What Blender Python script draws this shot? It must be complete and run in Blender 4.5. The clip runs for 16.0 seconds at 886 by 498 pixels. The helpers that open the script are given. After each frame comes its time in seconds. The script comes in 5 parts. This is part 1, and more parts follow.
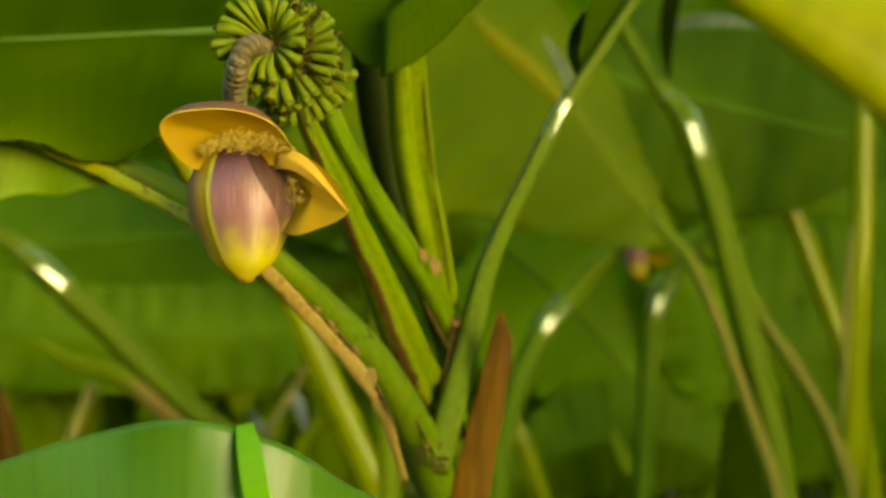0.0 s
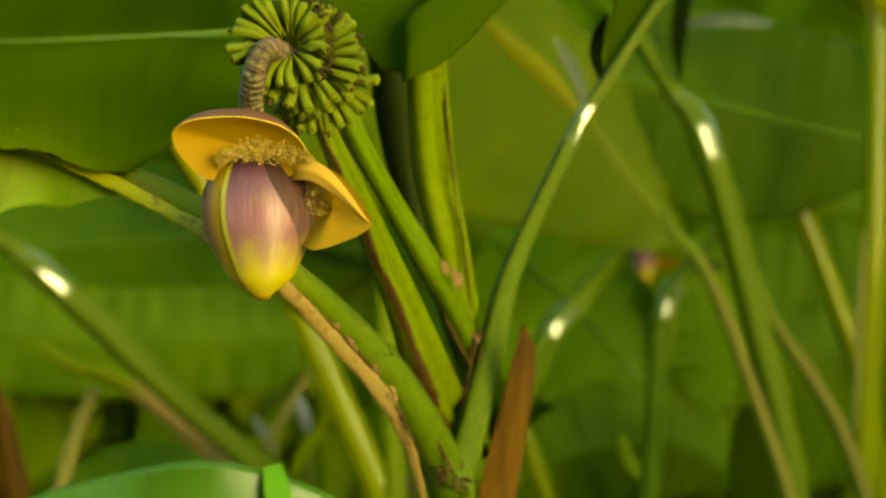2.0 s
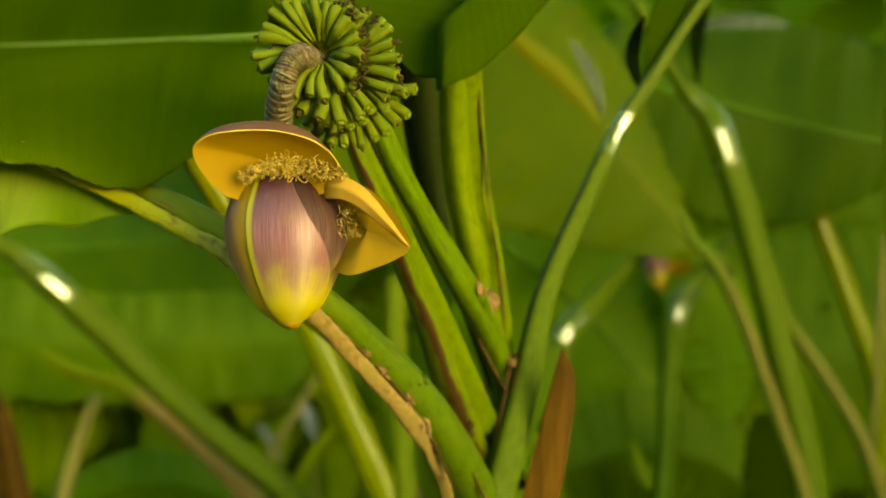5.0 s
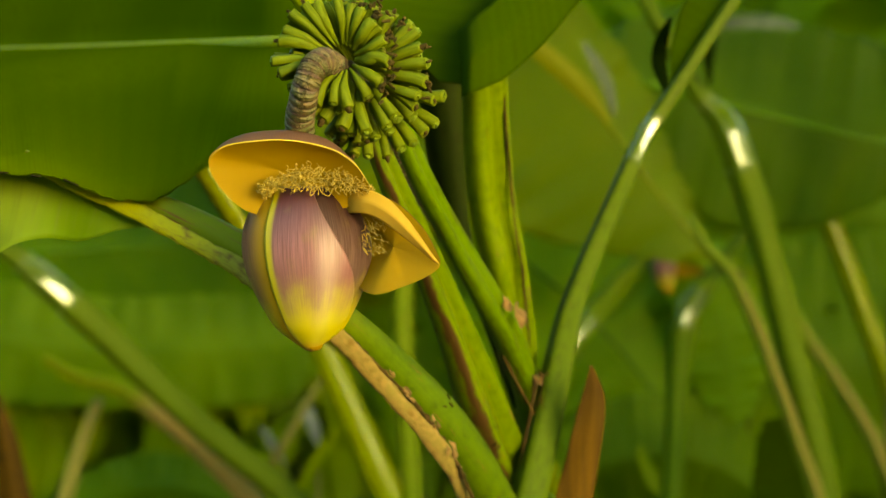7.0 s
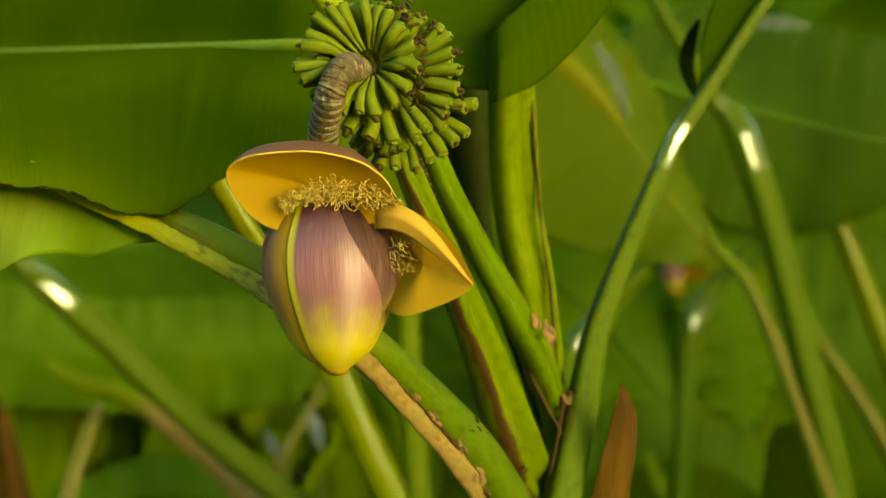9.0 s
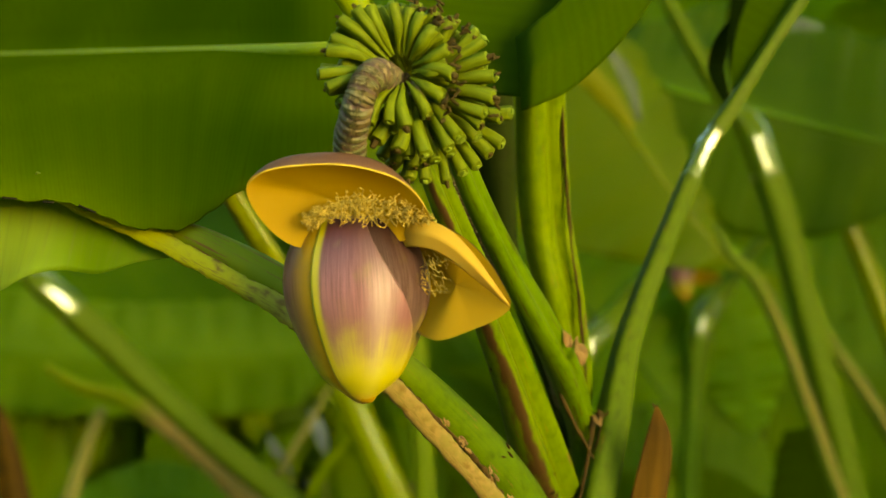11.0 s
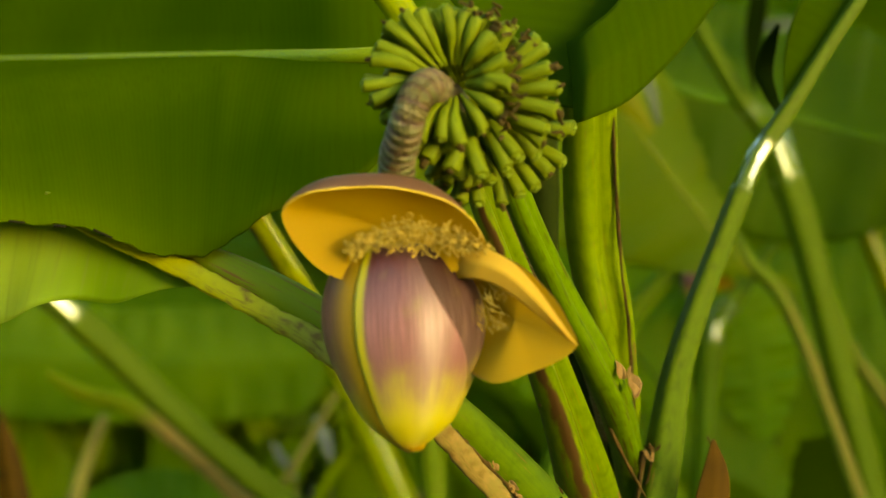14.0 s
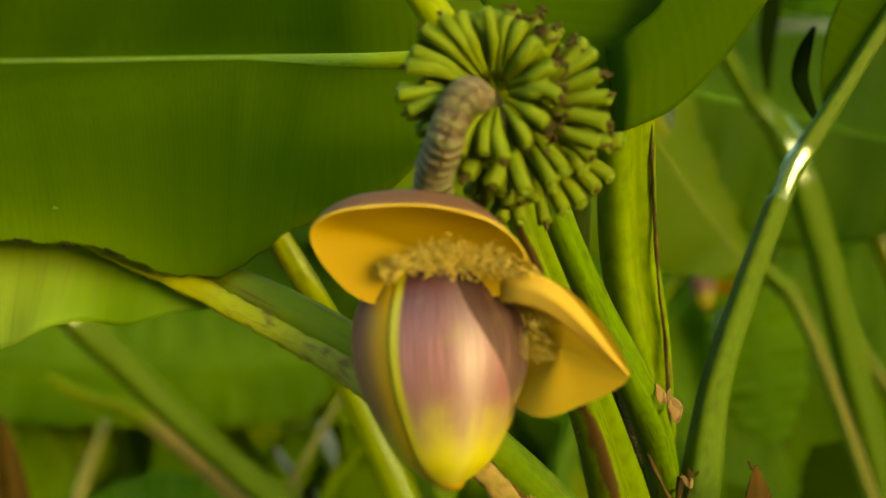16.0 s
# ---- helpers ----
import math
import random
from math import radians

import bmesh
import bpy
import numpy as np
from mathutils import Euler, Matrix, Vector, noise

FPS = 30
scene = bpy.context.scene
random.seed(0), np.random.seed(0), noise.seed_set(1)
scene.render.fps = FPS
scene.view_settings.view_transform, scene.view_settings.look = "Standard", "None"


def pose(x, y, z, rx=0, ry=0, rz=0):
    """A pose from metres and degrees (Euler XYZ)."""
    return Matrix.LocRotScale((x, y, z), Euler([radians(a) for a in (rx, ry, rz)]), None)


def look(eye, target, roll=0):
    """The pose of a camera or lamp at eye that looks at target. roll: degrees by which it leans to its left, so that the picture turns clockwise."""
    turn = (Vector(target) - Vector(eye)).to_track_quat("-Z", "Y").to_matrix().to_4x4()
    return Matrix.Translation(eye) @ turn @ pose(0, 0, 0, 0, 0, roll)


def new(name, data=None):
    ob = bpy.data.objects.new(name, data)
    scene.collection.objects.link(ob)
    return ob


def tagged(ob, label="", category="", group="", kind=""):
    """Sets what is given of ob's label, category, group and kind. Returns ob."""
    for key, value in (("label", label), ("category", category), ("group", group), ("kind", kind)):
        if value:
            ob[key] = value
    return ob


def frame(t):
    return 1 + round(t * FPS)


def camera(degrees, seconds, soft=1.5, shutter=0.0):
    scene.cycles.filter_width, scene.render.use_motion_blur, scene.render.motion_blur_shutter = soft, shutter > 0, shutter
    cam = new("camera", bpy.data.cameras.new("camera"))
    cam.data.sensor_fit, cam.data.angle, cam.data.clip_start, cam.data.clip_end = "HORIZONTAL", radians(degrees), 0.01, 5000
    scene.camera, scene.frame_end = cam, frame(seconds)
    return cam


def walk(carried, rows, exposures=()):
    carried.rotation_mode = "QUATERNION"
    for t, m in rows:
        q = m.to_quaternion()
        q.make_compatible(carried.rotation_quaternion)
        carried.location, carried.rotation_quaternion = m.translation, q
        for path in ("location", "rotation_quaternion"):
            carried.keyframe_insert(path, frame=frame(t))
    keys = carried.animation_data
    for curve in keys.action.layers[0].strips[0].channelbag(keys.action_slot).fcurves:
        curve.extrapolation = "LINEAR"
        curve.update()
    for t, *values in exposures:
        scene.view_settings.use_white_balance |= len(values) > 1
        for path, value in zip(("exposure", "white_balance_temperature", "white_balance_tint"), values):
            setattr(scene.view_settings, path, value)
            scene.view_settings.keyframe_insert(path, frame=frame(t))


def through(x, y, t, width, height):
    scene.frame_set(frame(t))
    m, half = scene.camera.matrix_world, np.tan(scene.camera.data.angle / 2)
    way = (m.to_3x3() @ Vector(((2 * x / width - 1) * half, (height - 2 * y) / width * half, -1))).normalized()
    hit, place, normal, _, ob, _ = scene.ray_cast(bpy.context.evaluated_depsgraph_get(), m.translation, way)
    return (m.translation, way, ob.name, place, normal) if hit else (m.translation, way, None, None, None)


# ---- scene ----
cam = camera(38.0, 16.0)
PATH = [
    (0.0, -0.0000, 0.0000, 1.5000),
    (2.0, -0.0226, 0.0577, 1.5124),
    (4.0, -0.0449, 0.1148, 1.5248),
    (6.0, -0.0670, 0.1713, 1.5369),
    (8.0, -0.0889, 0.2271, 1.5490),
    (10.0, -0.1104, 0.2823, 1.5608),
    (12.0, -0.1318, 0.3368, 1.5726),
    (14.0, -0.1529, 0.3907, 1.5842),
    (16.0, -0.1737, 0.4440, 1.5957),
]
walk(cam, [(t, pose(x, y, z, 90, 0, 0)) for t, x, y, z in PATH],
     [(0.0, 0.0, 9050, -22.0), (16.0, 0.0, 9050, -22.0)])
cam.data.dof.use_dof = True
cam.data.dof.focus_distance = 0.87
cam.data.dof.aperture_fstop = 5.4

# ---- daylight: sun behind the camera, soft sky ----
SUN_ELEV, SUN_AZ = 15.0, 40.0     # degrees above the horizon, degrees to the camera's right of straight behind it
world = bpy.data.worlds.new("daylight")
scene.world = world
world.use_nodes = True
wn = world.node_tree
sky = wn.nodes.new("ShaderNodeTexSky")
sky.sky_type = "NISHITA"
sky.sun_disc = False
sky.dust_density = 1.4
sky.sun_elevation = radians(SUN_ELEV)
sky.sun_rotation = radians(180.0 - SUN_AZ)
wn.links.new(sky.outputs[0], wn.nodes["Background"].inputs[0])
wn.nodes["Background"].inputs[1].default_value = 1.45
sun = new("sun", bpy.data.lights.new("sun", "SUN"))
sun.data.energy = 0.30
sun.data.angle = radians(6.5)
sun.data.color = (0.95, 0.975, 1.0)
ce = math.cos(radians(SUN_ELEV))
SUN_DIR = Vector((ce * math.sin(radians(SUN_AZ)), -ce * math.cos(radians(SUN_AZ)), math.sin(radians(SUN_ELEV))))
sun.matrix_world = look(SUN_DIR * 30, (0, 0, 0))


# ---- shapes ----
def spline(pts, n):
    """n samples of a smooth curve through pts."""
    p = np.array(pts, float)
    if p.ndim == 1:
        p = p[:, None]
    if len(p) == 1:
        return np.repeat(p, n, 0)
    p = np.vstack([2 * p[0] - p[1], p, 2 * p[-1] - p[-2]])
    m = len(p) - 3
    out = []
    for k in range(n):
        x = k / (n - 1) * m
        i = min(int(x), m - 1)
        f = x - i
        a, b, c, d = p[i:i + 4]
        out.append(0.5 * (2 * b + (c - a) * f + (2 * a - 5 * b + 4 * c - d) * f * f + (3 * b - a - 3 * c + d) * f ** 3))
    return np.array(out)


def unit(v):
    return v / max(np.linalg.norm(v), 1e-9)


def make(name, verts, faces, material, parent=None, label="", uvs=None, smooth=True):
    me = bpy.data.meshes.new(name)
    me.from_pydata([tuple(v) for v in verts], [], faces)
    if uvs is not None:
        layer = me.uv_layers.new(name="UVMap")
        for loop in me.loops:
            layer.data[loop.index].uv = uvs[loop.vertex_index]
    me.polygons.foreach_set("use_smooth", [smooth] * len(me.polygons))
    me.materials.append(material)
    ob = new(name, me)
    if parent is not None:
        ob.parent = parent
        ob.matrix_parent_inverse = parent.matrix_world.inverted()
    if label:
        tagged(ob, label)
    return ob


def thing(name, place, label, category, group="", kind=""):
    ob = new(name)
    ob.empty_display_size = 0.05
    ob.matrix_world = Matrix.Translation(place)
    bpy.context.view_layer.update()
    return tagged(ob, label, category, group, kind)


def round_profile(a):
    return 1.0


def channel_profile(a):
    """A leaf stalk's section: round below, with a groove along the upper side."""
    a = (a + math.pi) % (2 * math.pi) - math.pi
    return 1.0 + 0.10 * math.exp(-((abs(a) - 0.85) / 0.3) ** 2) - 0.62 * math.exp(-(a / 0.55) ** 2)


def flat_profile(a):
    """A stalk's section with gently flattened sides."""
    return 1.0 / (abs(math.cos(a)) ** 3.2 + abs(math.sin(a)) ** 3.2) ** (1 / 3.2)


def slab_profile(a):
    """A stalk's section with a broad flat side."""
    return 1.0 / (abs(math.cos(a)) ** 5 + abs(math.sin(a)) ** 5) ** 0.2


def sweep_data(pts, radii, n=40, ring=16, profile=round_profile, face=(0, -1, 0), flat=1.0, bumps=None):
    c = spline(pts, n)
    r = spline(radii, n)[:, 0]
    tan = np.gradient(c, axis=0)
    verts, uvs, faces = [], [], []
    run = 0.0
    for i in range(n):
        t = unit(tan[i])
        f = np.array(face, float)
        f = unit(f - t * f.dot(t))
        s = np.cross(t, f)
        if i:
            run += np.linalg.norm(c[i] - c[i - 1])
        for j in range(ring):
            a = 2 * math.pi * j / ring
            q = max(r[i], 1e-5) * profile(a)
            if bumps:
                q *= bumps(i / (n - 1), a)
            verts.append(c[i] + f * (q * math.cos(a) * flat) + s * (q * math.sin(a)))
            uvs.append((run, j / ring))
    for i in range(n - 1):
        for j in range(ring):
            k = (j + 1) % ring
            faces.append((i * ring + j, i * ring + k, (i + 1) * ring + k, (i + 1) * ring + j))
    faces.append(tuple(range(ring))[::-1])
    faces.append(tuple((n - 1) * ring + j for j in range(ring)))
    return verts, faces, uvs


def stalk(name, pts, radii, material, parent, label="", **kw):
    v, f, u = sweep_data(pts, radii, **kw)
    return make(name, v, f, material, parent, label, u)


def blade(name, mid, widths, side, material, parent, label="", side2=None, droop=0.15, ripple=0.004, nu=56, nv=12,
          thick=0.0012, widths2=None, rib=None, rib_r=0.006, seed=0, tear=0.0):
    """A leaf blade: a midrib curve with two halves spread along side and side2."""
    rnd = random.Random(seed)
    c = spline(mid, nu)
    w1 = spline(widths, nu)[:, 0]
    w2 = spline(widths2 if widths2 else widths, nu)[:, 0]
    a = np.array(side, float)
    b = np.array(side2, float) if side2 is not None else -a
    tan = np.gradient(c, axis=0)
    ph = rnd.uniform(0, 6.28)
    verts, uvs, faces = [], [], []
    run = 0.0
    for i in range(nu):
        t = unit(tan[i])
        if i:
            run += np.linalg.norm(c[i] - c[i - 1])
        for j in range(-nv, nv + 1):
            s = j / nv
            base, w = (a, w1[i]) if s >= 0 else (b, w2[i])
            d = unit(base - t * base.dot(t))
            nrm = unit(np.cross(t, d)) * (1 if s >= 0 else -1)
            q = abs(s) * max(w, 0.0005)
            cut = 1.0
            if tear:
                cut = 1 - tear * max(0, noise.noise((run * 26 + seed, 3.0 * (s > 0), 0.5))) * abs(s) ** 3
            p = c[i] + d * q * cut - np.array((0, 0, 1.0)) * droop * q * abs(s)
            p = p + nrm * ripple * abs(s) * (math.sin(run * 38 + ph + s) + 0.8 * math.sin(run * 91 + 2 * ph)) * min(1, q * 12)
            verts.append(p)
            uvs.append((run, s * max(w, 0.0005)))
    m = 2 * nv + 1
    for i in range(nu - 1):
        for j in range(m - 1):
            faces.append((i * m + j, i * m + j + 1, (i + 1) * m + j + 1, (i + 1) * m + j))
    ob = make(name, verts, faces, material, parent, label, uvs)
    mod = ob.modifiers.new("thickness", "SOLIDIFY")
    mod.thickness = thick
    mod.offset = 0
    if rib is not None:
        rr = np.linspace(rib_r, rib_r * 0.35, 8)
        stalk("midrib", c[::6], rr, rib, ob, n=40, ring=10)
    return ob


def loft(name, curves, material, parent, label="", sag=0.0, ripple=0.003, nu=80, nv=14, thick=0.0012, rib=None, rib_r=0.006, seed=0):
    """A leaf blade spread between a lower edge, a midrib and an upper edge."""
    low, mid, top = [spline(c, nu) for c in curves]
    ph = random.Random(seed).uniform(0, 6.28)
    verts, uvs, faces = [], [], []
    run = 0.0
    for i in range(nu):
        if i:
            run += np.linalg.norm(mid[i] - mid[i - 1])
        for j in range(-nv, nv + 1):
            q = abs(j) / nv
            end = low[i] if j < 0 else top[i]
            p = mid[i] * (1 - q) + end * q
            lift = sag * 4 * q * (1 - q) * min(1, (np.linalg.norm(end - mid[i]) / 0.4) ** 2) + ripple * q * (math.sin(run * 38 + ph) + 0.8 * math.sin(run * 91 + 2 * ph))
            verts.append(p + np.array((0, 0, lift)))
            uvs.append((run, q * np.linalg.norm(end - mid[i]) * (1 if j > 0 else -1)))
    m = 2 * nv + 1
    for i in range(nu - 1):
        for j in range(m - 1):
            faces.append((i * m + j, i * m + j + 1, (i + 1) * m + j + 1, (i + 1) * m + j))
    ob = make(name, verts, faces, material, parent, label, uvs)
    mod = ob.modifiers.new("thickness", "SOLIDIFY")
    mod.thickness = thick
    mod.offset = 0
    if rib is not None:
        stalk("midrib", [tuple(p - np.array((0, 0.005, 0.005))) for p in mid[::6]], np.linspace(rib_r, rib_r * 0.6, 14), rib, ob, n=50, ring=10)
    return ob


def bowl_data(rim, push, nu=64, nv=14, power=2.0):
    """A cupped bract: a closed rim curve, and a bottom pushed away from the rim's middle."""
    p = np.array(list(rim) + [rim[0], rim[1], rim[2]], float)
    loop = spline(p, (len(p) - 1) * 12 + 1)[12:12 + len(rim) * 12]
    idx = np.linspace(0, len(loop), nu, endpoint=False).astype(int)
    loop = loop[idx]
    mid = loop.mean(0)
    push = np.array(push, float)
    verts, uvs, faces = [], [], []
    for k in range(nv + 1):
        v = k / nv
        for j in range(nu):
            q = loop[j] * v + mid * (1 - v)
            verts.append(q + push * (1 - v ** power))
            uvs.append((j / nu, v))
    for k in range(nv):
        for j in range(nu):
            i = (j + 1) % nu
            faces.append((k * nu + j, k * nu + i, (k + 1) * nu + i, (k + 1) * nu + j))
    return verts, faces, uvs


# ---- materials ----
def nodes(name):
    m = bpy.data.materials.new(name)
    m.use_nodes = True
    return m, m.node_tree.nodes, m.node_tree.links, m.node_tree.nodes["Principled BSDF"]


def mixcol(nt, lk, fac, a, b):
    x = nt.new("ShaderNodeMix")
    x.data_type = "RGBA"
    for sock, v in ((x.inputs[0], fac), (x.inputs[6], a), (x.inputs[7], b)):
        if isinstance(v, (tuple, float, int)):
            sock.default_value = (*v, 1) if isinstance(v, tuple) else v
        else:
            lk.new(v, sock)
    return x.outputs[2]


def ramp(nt, lk, src, lo, hi):
    x = nt.new("ShaderNodeMapRange")
    x.interpolation_type = "SMOOTHSTEP"
    lk.new(src, x.inputs[0])
    x.inputs[1].default_value, x.inputs[2].default_value = lo, hi
    return x.outputs[0]


def noisetex(nt, lk, scale, coord, stretch=(1, 1, 1), detail=4.0):
    mp = nt.new("ShaderNodeMapping")
    mp.inputs["Scale"].default_value = stretch
    lk.new(coord, mp.inputs["Vector"])
    x = nt.new("ShaderNodeTexNoise")
    x.inputs["Scale"].default_value = scale
    x.inputs["Detail"].default_value = detail
    lk.new(mp.outputs[0], x.inputs["Vector"])
    return x.outputs[0]


def bump(nt, lk, bsdf, height, strength, dist=0.001):
    b = nt.new("ShaderNodeBump")
    b.inputs["Strength"].default_value = strength
    b.inputs["Distance"].default_value = dist
    lk.new(height, b.inputs["Height"])
    lk.new(b.outputs[0], bsdf.inputs["Normal"])
    return b


def leaf_mat(name, dark, light, glow, through=0.5, vein=160.0, rough=0.5, spec=0.10, streak=1.0, relief=0.10):
    m, nt, lk, bs = nodes(name)
    tc = nt.new("ShaderNodeTexCoord")
    big = noisetex(nt, lk, 5.0, tc.outputs["Object"], detail=3.0)
    fine = noisetex(nt, lk, 30.0, tc.outputs["UV"], (9.0, 0.7, 1), detail=3.0)
    wv = nt.new("ShaderNodeTexWave")
    wv.inputs["Scale"].default_value = vein / 6.3
    wv.inputs["Distortion"].default_value = 1.2
    wv.inputs["Detail"].default_value = 1.0
    wv.bands_direction = "X"
    lk.new(tc.outputs["UV"], wv.inputs["Vector"])
    col = mixcol(nt, lk, ramp(nt, lk, big, 0.32, 0.68), dark, light)
    col = mixcol(nt, lk, ramp(nt, lk, fine, 0.45, 0.8), col, tuple((1 - 0.3 * streak) * x for x in light))
    vn = nt.new("ShaderNodeMath")
    vn.operation = "MULTIPLY"
    lk.new(wv.outputs[1], vn.inputs[0])
    vn.inputs[1].default_value = 0.07
    col = mixcol(nt, lk, vn.outputs[0], col, glow)
    lk.new(col, bs.inputs["Base Color"])
    bs.inputs["Roughness"].default_value = rough
    bs.inputs["Specular IOR Level"].default_value = spec
    bump(nt, lk, bs, wv.outputs[1], relief, 0.0008)
    tr = nt.new("ShaderNodeBsdfTranslucent")
    lk.new(mixcol(nt, lk, 0.55, col, glow), tr.inputs[0])
    mx = nt.new("ShaderNodeMixShader")
    mx.inputs[0].default_value = through
    lk.new(bs.outputs[0], mx.inputs[1])
    lk.new(tr.outputs[0], mx.inputs[2])
    lk.new(mx.outputs[0], nt["Material Output"].inputs[0])
    return m


def stalk_mat(name, dark, light, brown=(0.12, 0.06, 0.02), spots=0.66, rough=0.55, coat=0.0, stain=None, gloss_at=None, turn=None):
    m, nt, lk, bs = nodes(name)
    tc = nt.new("ShaderNodeTexCoord")
    streak = noisetex(nt, lk, 40.0, tc.outputs["UV"], (0.25, 4.0, 1), detail=5.0)
    blot = noisetex(nt, lk, 25.0, tc.outputs["UV"], (0.8, 2.2, 1), detail=6.0)
    grain = noisetex(nt, lk, 300.0, tc.outputs["Object"], (1, 1, 0.15), detail=2.0)
    mottle = noisetex(nt, lk, 130.0, tc.outputs["UV"], (0.6, 0.1, 1), detail=7.0)
    col = mixcol(nt, lk, ramp(nt, lk, streak, 0.2, 0.85), dark, light)
    col = mixcol(nt, lk, ramp(nt, lk, mottle, 0.40, 0.80), col, tuple(0.7 * x for x in dark))
    col = mixcol(nt, lk, ramp(nt, lk, blot, spots, spots + 0.07), col, brown)
    if stain:
        sep = nt.new("ShaderNodeSeparateXYZ")
        lk.new(tc.outputs["UV"], sep.inputs[0])
        near = nt.new("ShaderNodeMath")
        near.operation = "SUBTRACT"
        lk.new(sep.outputs[1], near.inputs[0])
        near.inputs[1].default_value = stain
        dist = nt.new("ShaderNodeMath")
        dist.operation = "ABSOLUTE"
        lk.new(near.outputs[0], dist.inputs[0])
        rag = noisetex(nt, lk, 85.0, tc.outputs["UV"], (0.5, 0.14, 1), detail=10.0)
        mul = nt.new("ShaderNodeMath")
        mul.operation = "MULTIPLY"
        lk.new(ramp(nt, lk, dist.outputs[0], 0.14, 0.0), mul.inputs[0])
        lk.new(rag, mul.inputs[1])
        col = mixcol(nt, lk, ramp(nt, lk, mul.outputs[0], 0.26, 0.48), col, tuple(0.3 * x for x in brown))
    if turn:
        run = nt.new("ShaderNodeSeparateXYZ")
        lk.new(tc.outputs["UV"], run.inputs[0])
        col = mixcol(nt, lk, ramp(nt, lk, run.outputs[0], 0.36, 0.54), col, mixcol(nt, lk, ramp(nt, lk, blot, spots - 0.08, spots), turn, brown))
    lk.new(col, bs.inputs["Base Color"])
    bs.inputs["Roughness"].default_value = rough
    bs.inputs["Specular IOR Level"].default_value = 0.06
    bs.inputs["Specular Tint"].default_value = (1.0, 1.0, 0.9, 1)
    bs.inputs["Coat Weight"].default_value = coat
    bs.inputs["Coat Roughness"].default_value = 0.07
    bs.inputs["Coat IOR"].default_value = 1.6 if coat > 0.3 else 1.5
    # gloss kept to one stretch, so the sun gleam shows only there
    if gloss_at:
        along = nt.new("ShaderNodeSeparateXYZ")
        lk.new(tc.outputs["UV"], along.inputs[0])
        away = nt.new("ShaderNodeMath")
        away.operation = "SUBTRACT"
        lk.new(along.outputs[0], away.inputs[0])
        away.inputs[1].default_value = gloss_at[0]
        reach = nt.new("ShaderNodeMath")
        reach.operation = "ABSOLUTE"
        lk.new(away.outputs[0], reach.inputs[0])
        spot = ramp(nt, lk, reach.outputs[0], 1.25 * gloss_at[1], 0.75 * gloss_at[1])
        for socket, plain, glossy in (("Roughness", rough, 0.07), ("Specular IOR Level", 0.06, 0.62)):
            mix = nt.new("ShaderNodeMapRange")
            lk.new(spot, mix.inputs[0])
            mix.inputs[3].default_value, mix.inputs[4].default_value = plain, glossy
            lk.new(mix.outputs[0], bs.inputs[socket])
    bump(nt, lk, bs, grain, 0.03 if gloss_at else 0.12, 0.0006)
    return m


def plain_mat(name, a, b, scale=60.0, rough=0.6, stretch=(1, 1, 1), bumpy=0.3):
    m, nt, lk, bs = nodes(name)
    tc = nt.new("ShaderNodeTexCoord")
    n1 = noisetex(nt, lk, scale, tc.outputs["Object"], stretch, detail=6.0)
    n2 = noisetex(nt, lk, scale * 0.15, tc.outputs["Object"], detail=3.0)
    col = mixcol(nt, lk, ramp(nt, lk, n1, 0.35, 0.7), a, b)
    col = mixcol(nt, lk, ramp(nt, lk, n2, 0.4, 0.75), col, tuple(0.55 * x for x in a))
    lk.new(col, bs.inputs["Base Color"])
    bs.inputs["Roughness"].default_value = rough
    bs.inputs["Specular IOR Level"].default_value = 0.06
    bump(nt, lk, bs, n1, bumpy, 0.001)
    return m


LEAF = leaf_mat("leaf_green", (0.055, 0.125, 0.004), (0.09, 0.17, 0.006), (0.18, 0.30, 0.008))
LEAF_BROAD = leaf_mat("leaf_broad_green", (0.0473, 0.077, 0.00242), (0.066, 0.099, 0.0033), (0.1155, 0.165, 0.0044), through=0.42, rough=0.8, spec=0.0)
# darker copy of the broad leaf green, its shade put into the colour
LEAF_BROAD_SHADED = leaf_mat("leaf_broad_shaded", (0.026, 0.050, 0.002), (0.036, 0.064, 0.002), (0.07, 0.11, 0.003), through=0.36, rough=0.8, spec=0.02)
LEAF_UNDER = leaf_mat("leaf_underside", (0.13, 0.23, 0.012), (0.23, 0.31, 0.05), (0.32, 0.42, 0.03))
LEAF_OLIVE = leaf_mat("leaf_olive", (0.098, 0.15, 0.005), (0.132, 0.18, 0.006), (0.2, 0.255, 0.008))
LEAF_MID = leaf_mat("leaf_fresh_distant", (0.1265, 0.2365, 0.0088), (0.1815, 0.297, 0.0132), (0.297, 0.44, 0.0132))
LEAF_FAR = leaf_mat("leaf_distant_green", (0.092, 0.165, 0.006), (0.142, 0.22, 0.009), (0.25, 0.36, 0.012))
LEAF_DARK = leaf_mat("leaf_deep_green", (0.05074, 0.1015, 0.00354), (0.07552, 0.1322, 0.00472), (0.1322, 0.2301, 0.0059))
LEAF_LIGHT = leaf_mat("leaf_yellow_green", (0.13, 0.20, 0.006), (0.18, 0.25, 0.008), (0.28, 0.36, 0.008))
LEAF_PALE = leaf_mat("leaf_pale_green", (0.155, 0.235, 0.007), (0.215, 0.285, 0.009), (0.31, 0.38, 0.01))
LEAF_WILT = leaf_mat("leaf_yellowing", (0.15, 0.155, 0.007), (0.21, 0.205, 0.012), (0.30, 0.30, 0.02))
LEAF_NEAR = leaf_mat("leaf_fresh_green", (0.040, 0.110, 0.005), (0.062, 0.148, 0.009), (0.11, 0.24, 0.012), rough=0.32, spec=0.3)
